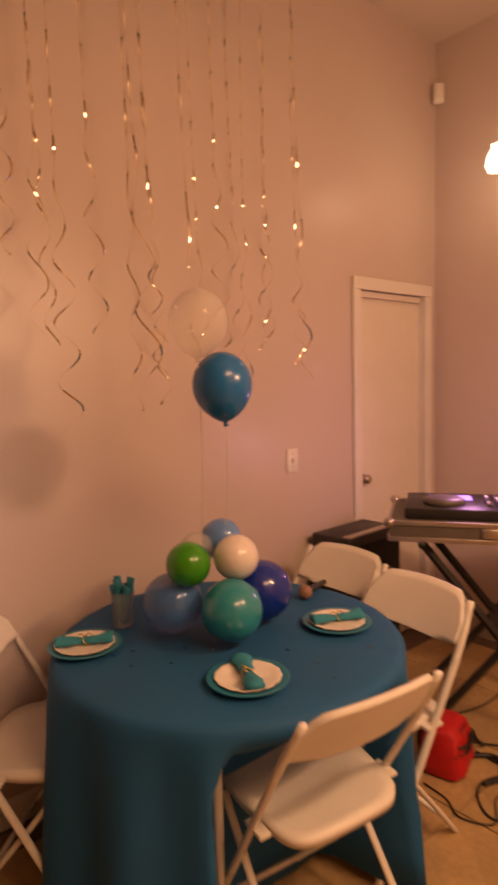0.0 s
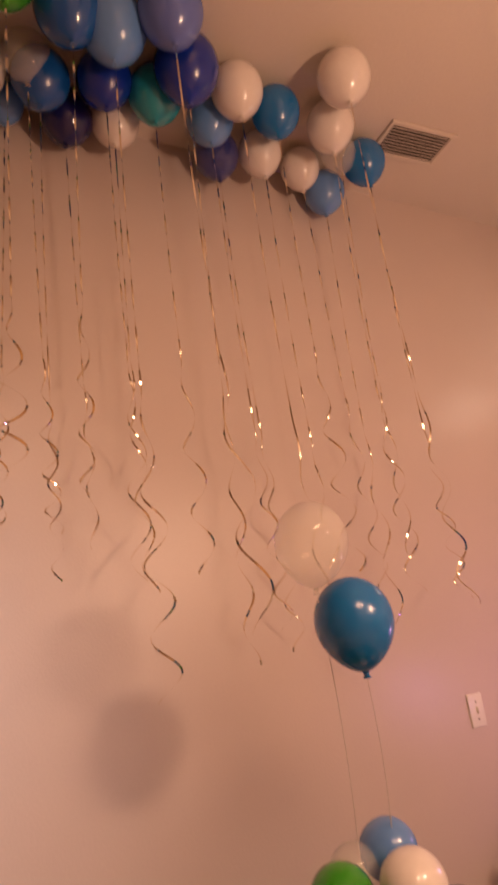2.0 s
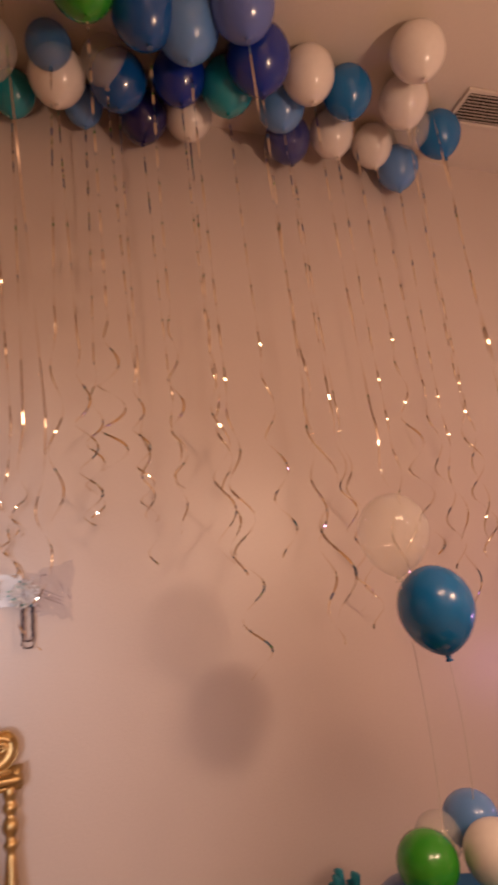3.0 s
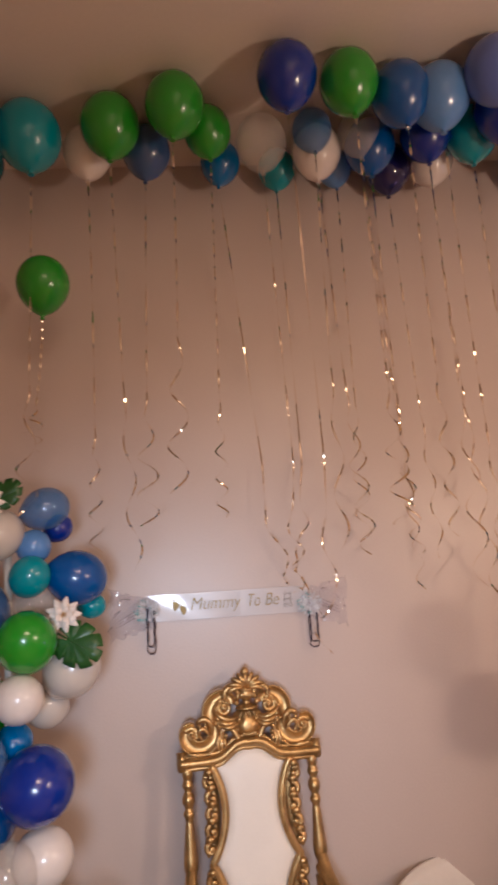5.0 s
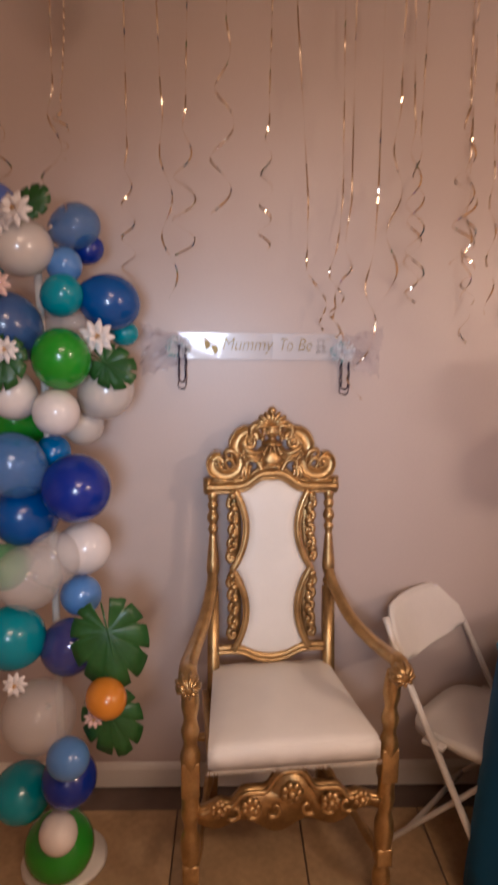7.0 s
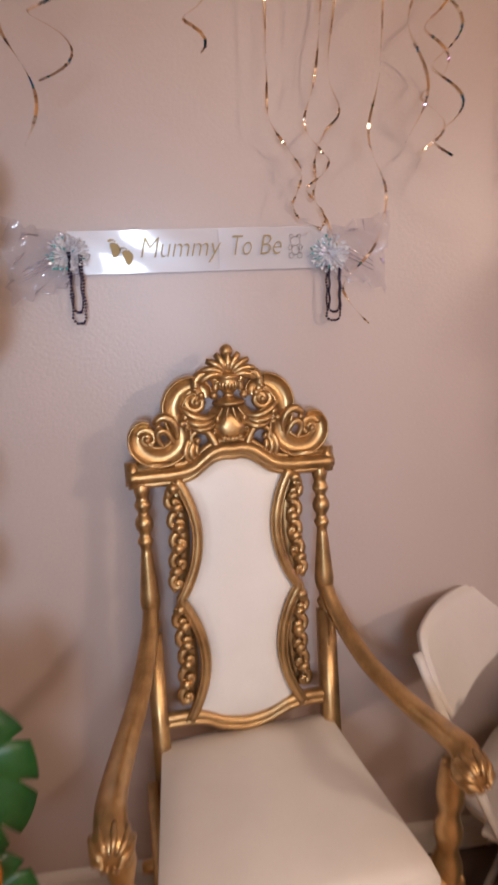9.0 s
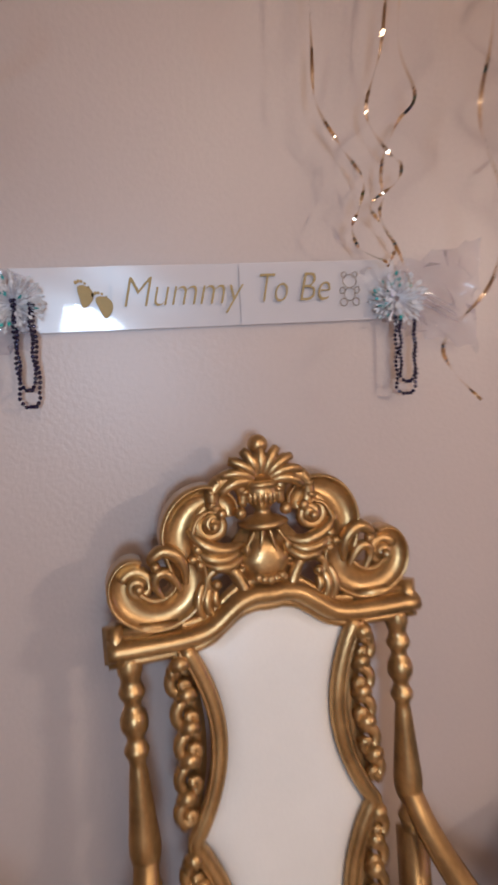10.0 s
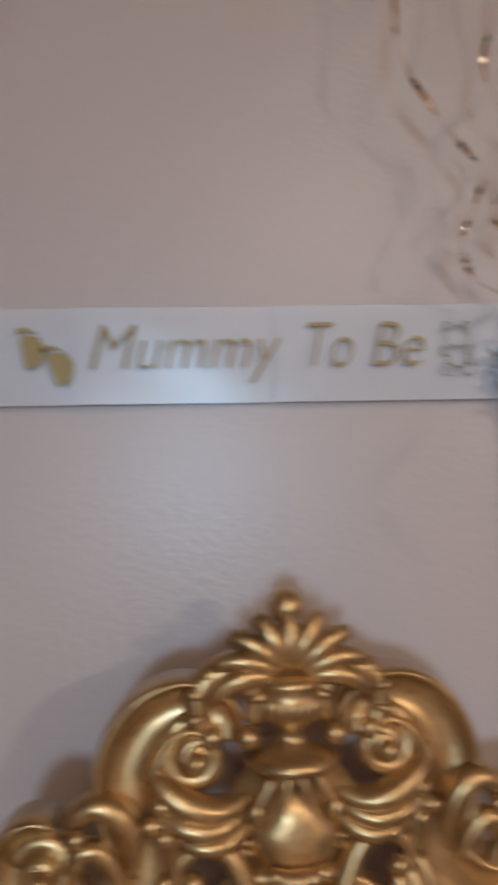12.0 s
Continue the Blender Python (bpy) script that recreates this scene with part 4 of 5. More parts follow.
# ---------------------------------------------------------------- balloons
def balloon_profile(r, n=18):
    """Half outline of a filled balloon with its neck at the bottom; heights from the centre."""
    out = [(0.0, 1.10 * r)]
    for k in range(1, n):
        a = math.pi * k / n
        rad = r * math.sin(a)
        h = r * math.cos(a)
        h = h * 1.10 if h > 0 else h * (1.10 + 0.16 * (k / n) ** 3)
        if h < 0:
            rad *= 1 - 0.10 * (-h / (1.2 * r)) ** 2
        out.append((rad, h))
    out += [(0.10 * r, -1.235 * r), (0.065 * r, -1.27 * r), (0.0, -1.28 * r)]
    return out


RB = random.Random(11)


def curl(rnd, length, straight, top, lean=0.0):
    """A hanging ribbon's line: straight, then loose growing curls."""
    n = 130
    pts = []
    ph, drift = rnd.uniform(0, 6.28), rnd.uniform(-0.05, 0.05)
    turns, amp = rnd.uniform(2.4, 4.6), rnd.uniform(0.014, 0.036)
    drift += lean
    sway = rnd.uniform(-0.03, 0.03)
    for k in range(n + 1):
        t = k / n
        s = max(0.0, (t - straight) / (1 - straight))
        g = min(1.0, 2.2 * s)
        a = ph + 2 * math.pi * turns * s ** 1.1
        lift = 0.10 * s * s * length * 0.5
        pts.append(Vector((top.x + drift * t + sway * t * t + amp * g * math.cos(a), top.y + 0.5 * sway * t + 0.75 * amp * g * math.sin(a) + 0.01 * math.sin(5 * t), top.z - length * t + lift)))
    return pts


def strip(bm, pts, width, rnd, twist):
    """A flat narrow ribbon that twists as it hangs."""
    L, R = [], []
    a0 = rnd.uniform(0, 6.28)
    for k, p in enumerate(pts):
        t = k / (len(pts) - 1)
        a = a0 + twist * 2 * math.pi * t + 1.3 * math.sin(7 * t + a0)
        d = (pts[min(k + 1, len(pts) - 1)] - pts[max(k - 1, 0)]).normalized()
        u = Vector((math.cos(a), math.sin(a), 0))
        u = (u - d * u.dot(d)).normalized() * width / 2
        L.append(bm.verts.new(p - u)), R.append(bm.verts.new(p + u))
    for k in range(len(pts) - 1):
        bm.faces.new((L[k], R[k], R[k + 1], L[k + 1]))


def balloon(x, y, z, r, shade, tilt=0.0, turn=0.0, ribbon=0.0, lean=0.0, where="floating against the ceiling", group="", name="balloon", keys=None):
    ob = link(name, lathe(bm_new(), balloon_profile(r), n=28), LATEX[shade])
    ob.matrix_world = pose(x, y, z, tilt, 0, turn)
    tagged(ob, SHADE[shade] + " latex balloon " + where, "balloon", group)
    bm = bm_new()
    lathe(bm, [(0.0, -1.20 * r), (0.060 * r, -1.24 * r), (0.085 * r, -1.285 * r), (0.05 * r, -1.31 * r), (0.11 * r, -1.38 * r), (0.09 * r, -1.385 * r), (0.0, -1.33 * r)], n=12)
    part("knot", bm, LATEX[shade], ob)
    if ribbon:
        inv = ob.matrix_world.inverted()
        top = ob.matrix_world @ Vector((0, 0, -1.30 * r))
        bm = bm_new()
        line = curl(RB, ribbon, RB.uniform(0.50, 0.66), top, lean)
        if keys:
            first = Vector(keys[0])
            line = [top.lerp(first, k / 40) for k in range(40)] + spline(keys, 10)
        strip(bm, [inv @ p for p in line], 0.0052, RB, RB.uniform(3.0, 7.0))
        part("curling_ribbon", bm, RIBBON, ob, "champagne metallic curling ribbon")
    return ob


CEILING_LEFT = [
    (-0.84, -0.45, 3.37, 0.120, "denim"), (-0.88, -0.18, 3.40, 0.087, "teal"), (-0.65, -0.36, 3.37, 0.115, "teal"), (-0.47, -0.23, 3.40, 0.090, "white"),
    (-0.36, -0.39, 3.38, 0.104, "green"), (-0.25, -0.23, 3.40, 0.091, "denim"), (-0.13, -0.48, 3.39, 0.101, "green"), (-0.02, -0.33, 3.40, 0.087, "green"),
    (0.03, -0.14, 3.41, 0.079, "petrol"), (0.18, -0.28, 3.39, 0.096, "clear"), (0.26, -0.09, 3.40, 0.076, "teal"), (0.24, -0.60, 3.39, 0.099, "navy"),
]
CEILING_MID = [
    (0.37, -0.31, 3.42, 0.074, "clearblue"), (0.40, -0.22, 3.39, 0.095, "white"), (0.45, -0.57, 3.39, 0.098, "green"), (0.55, -0.30, 3.41, 0.081, "clear"),
    (0.50, -0.08, 3.41, 0.070, "sky"), (0.60, -0.25, 3.39, 0.098, "blue"), (0.71, -0.11, 3.39, 0.095, "midnight"), (0.64, -0.52, 3.39, 0.101, "blue"),
    (0.78, -0.51, 3.38, 0.104, "sky"), (0.80, -0.31, 3.39, 0.094, "navy"), (0.88, -0.14, 3.40, 0.089, "white"), (0.98, -0.31, 3.39, 0.097, "teal"),
]
CEILING_RIGHT = [
    (1.04, -0.46, 3.38, 0.111, "navy"), (0.93, -0.62, 3.39, 0.102, "peri"), (1.21, -0.26, 3.40, 0.090, "sky"), (1.30, -0.11, 3.38, 0.092, "clearnavy"),
    (1.25, -0.42, 3.40, 0.094, "white"), (1.43, -0.38, 3.40, 0.092, "petrol"), (1.47, -0.17, 3.40, 0.088, "white"), (1.68, -0.14, 3.41, 0.083, "white"),
    (1.59, -0.60, 3.39, 0.096, "white"), (1.67, -0.39, 3.40, 0.093, "white"), (1.80, -0.26, 3.41, 0.076, "clear"), (1.82, -0.10, 3.35, 0.090, "sky"), (1.92, -0.27, 3.40, 0.092, "petrol"),
]
# four ribbons end in loose curls over the sash
DRAPED = {
    (0.03, -0.14): [(0.122, -0.07, 2.20), (0.122, -0.07, 2.05), (0.124, -0.075, 1.970), (0.165, -0.06, 1.915), (0.192, -0.07, 1.868), (0.180, -0.085, 1.825), (0.170, -0.08, 1.797), (0.190, -0.06, 1.770), (0.238, -0.05, 1.750), (0.200, -0.06, 1.742)],
    (0.18, -0.28): [(0.235, -0.09, 2.20), (0.222, -0.08, 2.05), (0.200, -0.07, 1.962), (0.238, -0.055, 1.912), (0.252, -0.07, 1.888), (0.236, -0.085, 1.858), (0.203, -0.07, 1.832), (0.224, -0.06, 1.806), (0.248, -0.05, 1.775), (0.236, -0.05, 1.745)],
    (0.26, -0.09): [(0.270, -0.06, 2.20), (0.252, -0.07, 2.06), (0.276, -0.07, 1.985), (0.240, -0.085, 1.940), (0.222, -0.07, 1.890), (0.226, -0.06, 1.845), (0.218, -0.07, 1.815), (0.250, -0.06, 1.765), (0.275, -0.05, 1.712)],
    (0.24, -0.60): [(0.330, -0.19, 2.20), (0.320, -0.20, 2.02), (0.295, -0.21, 1.90), (0.335, -0.20, 1.80), (0.310, -0.21, 1.70), (0.250, -0.20, 1.630), (0.262, -0.19, 1.590), (0.300, -0.20, 1.545)],
}
for x, y, z, r, c in CEILING_LEFT + CEILING_MID + CEILING_RIGHT:
    ln = RB.uniform(1.62, 1.96) if x > 0.75 else RB.uniform(1.40, 1.64) if x > 0.3 else RB.uniform(1.22, 1.55)
    keys = DRAPED.get((x, y))
    balloon(x, y, H - 1.10 * r - 0.003 if z > 3.36 else z, r, c, RB.uniform(-6, 6), RB.uniform(0, 360), ln, 0.0, group="ceiling balloons", keys=keys)

balloon(-0.612, -0.30, 2.835, 0.090, "green", 6, 20, 0.5, 0.0, "floating halfway down the wall")
# the pair over the table, tied to the centrepiece
bb = balloon(1.138, -0.75, 1.545, 0.087, "petrol", 10, -60, 0.0, 0.0, "floating over the table on a string")
cb = balloon(1.060, -0.75, 1.722, 0.082, "clear", 4, 10, 0.0, 0.0, "floating over the table on a string")


def tether(ob, r, foot):
    inv = ob.matrix_world.inverted()
    a = ob.matrix_world @ Vector((0, 0, -1.32 * r))
    b = Vector(foot)
    pts = [inv @ (a.lerp(b, k / 20) + Vector((0.012 * math.sin(math.pi * k / 20), 0, 0))) for k in range(21)]
    part("string", sweep(bm_new(), pts, 0.0010, 5), STRING, ob, "thin string")


tether(bb, 0.087, (1.27, -0.56, 0.99))
tether(cb, 0.082, (1.18, -0.56, 0.99))

# centrepiece of small balloons
cp = "in the table centrepiece"
balloon(1.088, -0.620, 1.003, 0.069, "green", 70, -40, 0, 0, cp, "centrepiece balloons")
balloon(1.228, -0.680, 1.008, 0.071, "white", 70, -40, 0, 0, cp, "centrepiece balloons")
balloon(1.165, -0.730, 0.868, 0.094, "teal", 70, -40, 0, 0, cp, "centrepiece balloons")
balloon(1.352, -0.660, 0.868, 0.098, "navy", 65, -60, 0, 0, cp, "centrepiece balloons")
balloon(1.075, -0.545, 0.866, 0.095, "clearblue", 65, -20, 0, 0, cp, "centrepiece balloons")
balloon(1.262, -0.560, 1.040, 0.066, "sky", 60, 0, 0, 0, cp, "centrepiece balloons")
balloon(1.175, -0.545, 1.015, 0.058, "clear", 60, -20, 0, 0, cp, "centrepiece balloons")

# balloon garland column beside the throne
GARLAND_TOP = [
    (-0.80, -0.40, 2.09, 0.070, "peri"), (-0.72, -0.42, 1.98, 0.084, "pearl"), (-0.83, -0.38, 1.96, 0.046, "teal"), (-0.60, -0.30, 2.06, 0.071, "clearblue"),
    (-0.57, -0.26, 2.00, 0.045, "navy"), (-0.62, -0.36, 1.94, 0.054, "sky"), (-0.62, -0.40, 1.85, 0.062, "teal"), (-0.50, -0.31, 1.84, 0.087, "blue"),
    (-0.77, -0.42, 1.76, 0.100, "denim"), (-0.64, -0.30, 1.77, 0.067, "clear"), (-0.47, -0.24, 1.75, 0.042, "teal"), (-0.61, -0.46, 1.67, 0.086, "green"),
    (-0.76, -0.44, 1.57, 0.073, "white"), (-0.63, -0.46, 1.52, 0.069, "white"), (-0.52, -0.30, 1.57, 0.086, "pearl"), (-0.79, -0.32, 1.49, 0.096, "green"),
]
GARLAND_LOW = [
    (-0.61, -0.24, 1.46, 0.069, "pearl"), (-0.75, -0.48, 1.37, 0.095, "clearblue"), (-0.67, -0.36, 1.39, 0.054, "petrol"), (-0.58, -0.46, 1.30, 0.104, "navy"),
    (-0.75, -0.40, 1.20, 0.096, "blue"), (-0.57, -0.43, 1.11, 0.081, "white"), (-0.64, -0.50, 1.10, 0.081, "clear"), (-0.80, -0.46, 1.06, 0.072, "cleargreen"),
    (-0.70, -0.54, 1.06, 0.096, "clear"), (-0.59, -0.40, 0.95, 0.065, "sky"), (-0.76, -0.52, 0.87, 0.096, "teal"), (-0.61, -0.48, 0.82, 0.086, "clearnavy"),
    (-0.495, -0.43, 0.745, 0.046, "teal"), (-0.47, -0.64, 0.75, 0.057, "orange"), (-0.68, -0.56, 0.65, 0.109, "clear"), (-0.58, -0.64, 0.57, 0.060, "sky"),
    (-0.60, -0.56, 0.45, 0.083, "navy"), (-0.62, -0.62, 0.32, 0.056, "white"), (-0.76, -0.50, 0.36, 0.090, "teal"), (-0.66, -0.48, 0.16, 0.11, "green"),
]
for x, y, z, r, c in GARLAND_TOP + GARLAND_LOW:
    balloon(x, y, z, r * 0.97, c, RB.uniform(40, 110), math.degrees(math.atan2(x + 0.68, -(y + 0.3))) + RB.uniform(-30, 30), 0, 0, "in the balloon column beside the throne", "balloon column")
# hidden pole that carries the column
pole = thing("balloon_stand", "thin white pole stand inside the balloon column", "stand", pose(-0.68, -0.36, 0))
part("pole", sweep(bm_new(), [(0, 0, 0.02), (0, 0, 1.2), (-0.02, 0, 2.05)], 0.012, 10), STEEL, pole)
part("base", lathe(bm_new(), [(0, 0.02), (0.13, 0.018), (0.14, 0.008), (0.14, 0.0), (0, 0)], n=32), STEEL, pole)


def monstera(m, size, label):
    """A split leaf: an upper and lower skin cut by deep notches between its fingers."""
    bm = bm_new()
    fingers = 9
    n = fingers * 8
    edge = []
    for k in range(n + 1):
        t = k / n
        a = radians(-160 + 320 * t)
        notch = abs(math.sin(fingers * math.pi * t))
        r = (0.62 + 0.38 * math.cos(a / 2) ** 2) * (0.74 + 0.26 * min(1.0, notch * 2.6) if 0.06 < t < 0.94 else 0.95)
        edge.append((a, r))
    rows = []
    for f in (0.0, 0.35, 0.7, 1.0):
        row = []
        for a, r in edge:
            rr = size * r * f
            x, y = rr * math.sin(a) * 0.78, rr * math.cos(a)
            row.append(bm.verts.new((x, y, 0.14 * size * f * f * (1 - 1.6 * abs(math.sin(a))) - 0.10 * size * f ** 2 * (y / size) ** 2 + 0.012 * size * math.sin(9 * a) * f)))
        rows.append(row)
    for p, q in zip(rows, rows[1:]):
        for k in range(n):
            bm.faces.new((p[k], p[k + 1], q[k + 1], q[k]))
    bmesh.ops.remove_doubles(bm, verts=bm.verts, dist=1e-5)
    ob = link("monstera_leaf", bm, LEAF)
    ob.matrix_world = m
    s = ob.modifiers.new("thickness", "SOLIDIFY")
    s.thickness = 0.0015
    tagged(ob, label, "leaf", "garland leaves")
    part("stem", sweep(bm_new(), [(0, -0.5 * size, -0.04 * size), (0, -0.15 * size, 0), (0, 0.3 * size, 0.012 * size), (0, 0.8 * size, 0.02 * size)], [0.003, 0.003, 0.002, 0.001], 6), LEAF, ob)
    return ob


monstera(pose(-0.500, -0.400, 1.660, 82, 25, -6) @ pose(0, 0, 0, 0, 0, -95), 0.100, "glossy green artificial monstera leaf tucked among the balloons")
monstera(pose(-0.745, -0.530, 1.680, 82, 0, 0) @ pose(0, 0, 0, 0, 0, 165), 0.100, "dark green artificial monstera leaf under a white flower")
monstera(pose(-0.675, -0.490, 2.080, 80, 0, 0) @ pose(0, 0, 0, 0, 0, -45), 0.066, "small green artificial leaf at the top of the column")
monstera(pose(-0.470, -0.600, 0.925, 84, 0, 8) @ pose(0, 0, 0, 0, 0, 192), 0.165, "large green artificial monstera leaf hanging over the orange balloon")
monstera(pose(-0.470, -0.600, 0.680, 84, 0, 8) @ pose(0, 0, 0, 0, 0, 200), 0.130, "dark green artificial monstera leaf below the orange balloon")


def flower(m, size, petal, label):
    bm = bm_new()
    for ring, (cnt, ln, up) in enumerate(((9, 1.0, 0.25), (7, 0.75, 0.6), (5, 0.5, 1.0))):
        for k in range(cnt):
            a = 2 * math.pi * (k + 0.5 * ring) / cnt
            c, s = math.cos(a), math.sin(a)
            pts, wid = [], []
            for i in range(6):
                t = i / 5
                pts.append(Vector((c * size * ln * t, s * size * ln * t, size * (up * t - 0.25 * t * t))))
                wid.append(size * 0.24 * math.sin(math.pi * (0.1 + 0.85 * t)) + 0.001)
            sweep(bm, pts, wid, 6, 0.18, (0, 0, 1))
    ob = link("flower", bm, petal)
    ob.matrix_world = m
    tagged(ob, label, "flower", "garland flowers")
    bm = bm_new()
    for k in range(9):
        a = 2.4 * k
        rr = 0.05 * size * math.sqrt(k)
        sweep(bm, [(rr * 0.5 * math.cos(a), rr * 0.5 * math.sin(a), 0), (rr * math.cos(a), rr * math.sin(a), size * 0.42)], [0.0012, 0.002], 5)
    part("stamens", bm, STAMEN, ob, "tan stamens")


flower(pose(-0.522, -0.400, 1.735, 85, 0, 12), 0.052, PETAL, "white silk flower with a blush centre among the balloons")
flower(pose(-0.700, -0.520, 2.060, 85, 0, -10), 0.048, PETAL, "white silk flower near the top of the balloon column")
flower(pose(-0.750, -0.500, 2.035, 80, 0, -20), 0.040, PETAL, "white silk flower near the top of the balloon column")
flower(pose(-0.760, -0.520, 1.865, 80, 0, -10), 0.042, PINKPETAL, "blush pink silk flower among the balloons")
flower(pose(-0.735, -0.540, 1.695, 85, 0, 0), 0.036, PETAL, "small white silk flower on a dark leaf")
flower(pose(-0.720, -0.630, 0.785, 80, 0, 10), 0.034, PETAL, "small white silk flower low in the balloon column")
flower(pose(-0.505, -0.640, 0.690, 80, 0, 10), 0.028, PINKPETAL, "small blush silk flower under the orange balloon")

# ---------------------------------------------------------------- sash on the wall
SX0, SX1, SZ, SH = -0.320, 0.262, 1.716, 0.092
sash = thing("sash", "white satin sash with gold lettering pinned flat to the wall", "sash", pose(0, -0.006, SZ))
# three panels between the creases from packing, each turned a little its own way
for x0, x1, yaw in ((SX0, -0.180, 0.022), (-0.180, 0.012, 0.026), (0.012, SX1, 0.002)):
    bm = bm_new()
    cols = []
    for k in range(31):
        x = x0 + (x1 - x0) * k / 30
        cols.append([bm.verts.new((x, -0.006 + yaw * (x - (x0 + x1) / 2) - 0.035 * SH * (j / 6 - 0.5) - 0.0004 * math.sin(31 * x + j), -SH / 2 + SH * j / 6)) for j in range(7)])
    for p, q in zip(cols, cols[1:]):
        for j in range(6):
            bm.faces.new((p[j], q[j], q[j + 1], p[j + 1]))
    panel = part("satin_panel", bm, SATIN, sash)
    sm = panel.modifiers.new("thickness", "SOLIDIFY")
    sm.thickness, sm.use_rim = 0.0003, False


def lettering(body, size, x, z, material, parent, shear=0.28):
    cu = bpy.data.curves.new("lettering", "FONT")
    cu.body, cu.size, cu.shear, cu.extrude, cu.offset = body, size, shear, 0.0005, -0.0010
    cu.materials.append(material)
    ob = bpy.data.objects.new("lettering_source", cu)
    scene.collection.objects.link(ob)
    bpy.context.view_layer.update()
    me = bpy.data.meshes.new_from_object(ob.evaluated_get(bpy.context.evaluated_depsgraph_get()))
    bpy.data.objects.remove(ob)
    me.materials.clear()
    me.materials.append(material)
    w = max(v.co.x for v in me.vertices)
    t = new("lettering", me)
    t.parent = parent
    t.matrix_basis = pose(x, -0.0125, z, 90)
    return t, w


for word, x0, x1 in (("Mummy", -0.168, 0.017), ("To", 0.034, 0.086), ("Be", 0.100, 0.154)):
    t1, w1 = lettering(word, 0.064, 0, 0, FOIL, sash)
    t1.matrix_basis = pose(x0, -0.0125, -0.014, 90) @ Matrix.Diagonal(((x1 - x0) / w1, 1.0, 1, 1))
# the pair of gold feet and the small bear outline are plain printed shapes
for fx, fz, ang in ((-0.219, 0.004, -8), (-0.192, -0.012, -20)):
    bm = bm_new()
    fm = pose(fx, -0.0120, fz, 0, ang, 0)
    ov = [fm @ Vector((0.0105 * math.cos(a) * (1 + 0.12 * math.sin(a)) + 0.003 * math.cos(2 * a), 0, 0.0165 * math.sin(a))) for a in [2 * math.pi * k / 24 for k in range(24)]]
    bm.faces.new([bm.verts.new(v) for v in ov])
    for j in range(5):
        tc = fm @ Vector((-0.008 + 0.0042 * j, 0, 0.0225 - 0.0012 * (j - 1) ** 2))
        bm.faces.new([bm.verts.new(tc + Vector(((0.0024 - 0.0002 * j) * math.cos(a), 0, (0.0030 - 0.0003 * j) * math.sin(a)))) for a in [2 * math.pi * k / 10 for k in range(10)]])
    part("printed_footprint", bm, FOIL, sash, "small gold printed footprint", smooth=False)
bm = bm_new()
for cx, cz, rx, rz in ((0.186, 0.014, 0.011, 0.010), (0.177, 0.024, 0.004, 0.004), (0.195, 0.024, 0.004, 0.004), (0.186, -0.006, 0.009, 0.010), (0.176, -0.018, 0.0055, 0.006), (0.196, -0.018, 0.0055, 0.006), (0.174, 0.0, 0.004, 0.005), (0.198, 0.0, 0.004, 0.005)):
    sweep(bm, [(cx + rx * math.cos(a), -0.0122, cz + rz * math.sin(a)) for a in [2 * math.pi * k / 20 for k in range(21)]], 0.0006, 4)
part("printed_outline", bm, GREYPRINT, sash, "small grey outline drawing made of rounds")


def rosette(x, z, seed, label):
    ro = thing("tinsel_rosette", label, "decoration", pose(x, -0.016, z))
    rnd = random.Random(seed)
    bm, bt = bm_new(), bm_new()
    for k in range(300):
        a = rnd.uniform(0, 2 * math.pi)
        ln = rnd.uniform(0.014, 0.044)
        up = rnd.uniform(0.0, 0.035)
        d = Vector((math.cos(a), 0, math.sin(a) * 0.95))
        p0, p1 = d * 0.004 + Vector((0, -0.008, 0)), d * ln + Vector((0, -up, 0))
        s = Vector((-d.z, rnd.uniform(-0.6, 0.6), d.x)).normalized() * rnd.uniform(0.0003, 0.0007)
        t = bt if rnd.random() < (0.22 if d.x < 0.2 and ln > 0.026 else 0.05) else bm
        bm.faces.new([bm.verts.new(v) for v in (p0 - s, p0 + s, p1 + s, p1 - s)])
        if rnd.random() < 0.75:
            f = [t.verts.new(p1 + v) for v in (s * 5, Vector((0, -0.003, 0)) + d * 0.005, -s * 5, Vector((0, 0.002, 0)) - d * 0.004)]
            t.faces.new(f)
    part("tinsel", bm, TINSEL, ro, "iridescent white tinsel strands", smooth=False)
    part("teal_tinsel", bt, TEALTINSEL, ro, "teal metallic flecks", smooth=False)
    return ro


rosette(0.262, 1.700, 3, "iridescent white tinsel rosette at one end of the sash")
rosette(-0.318, 1.712, 8, "iridescent white tinsel rosette at the other end of the sash")


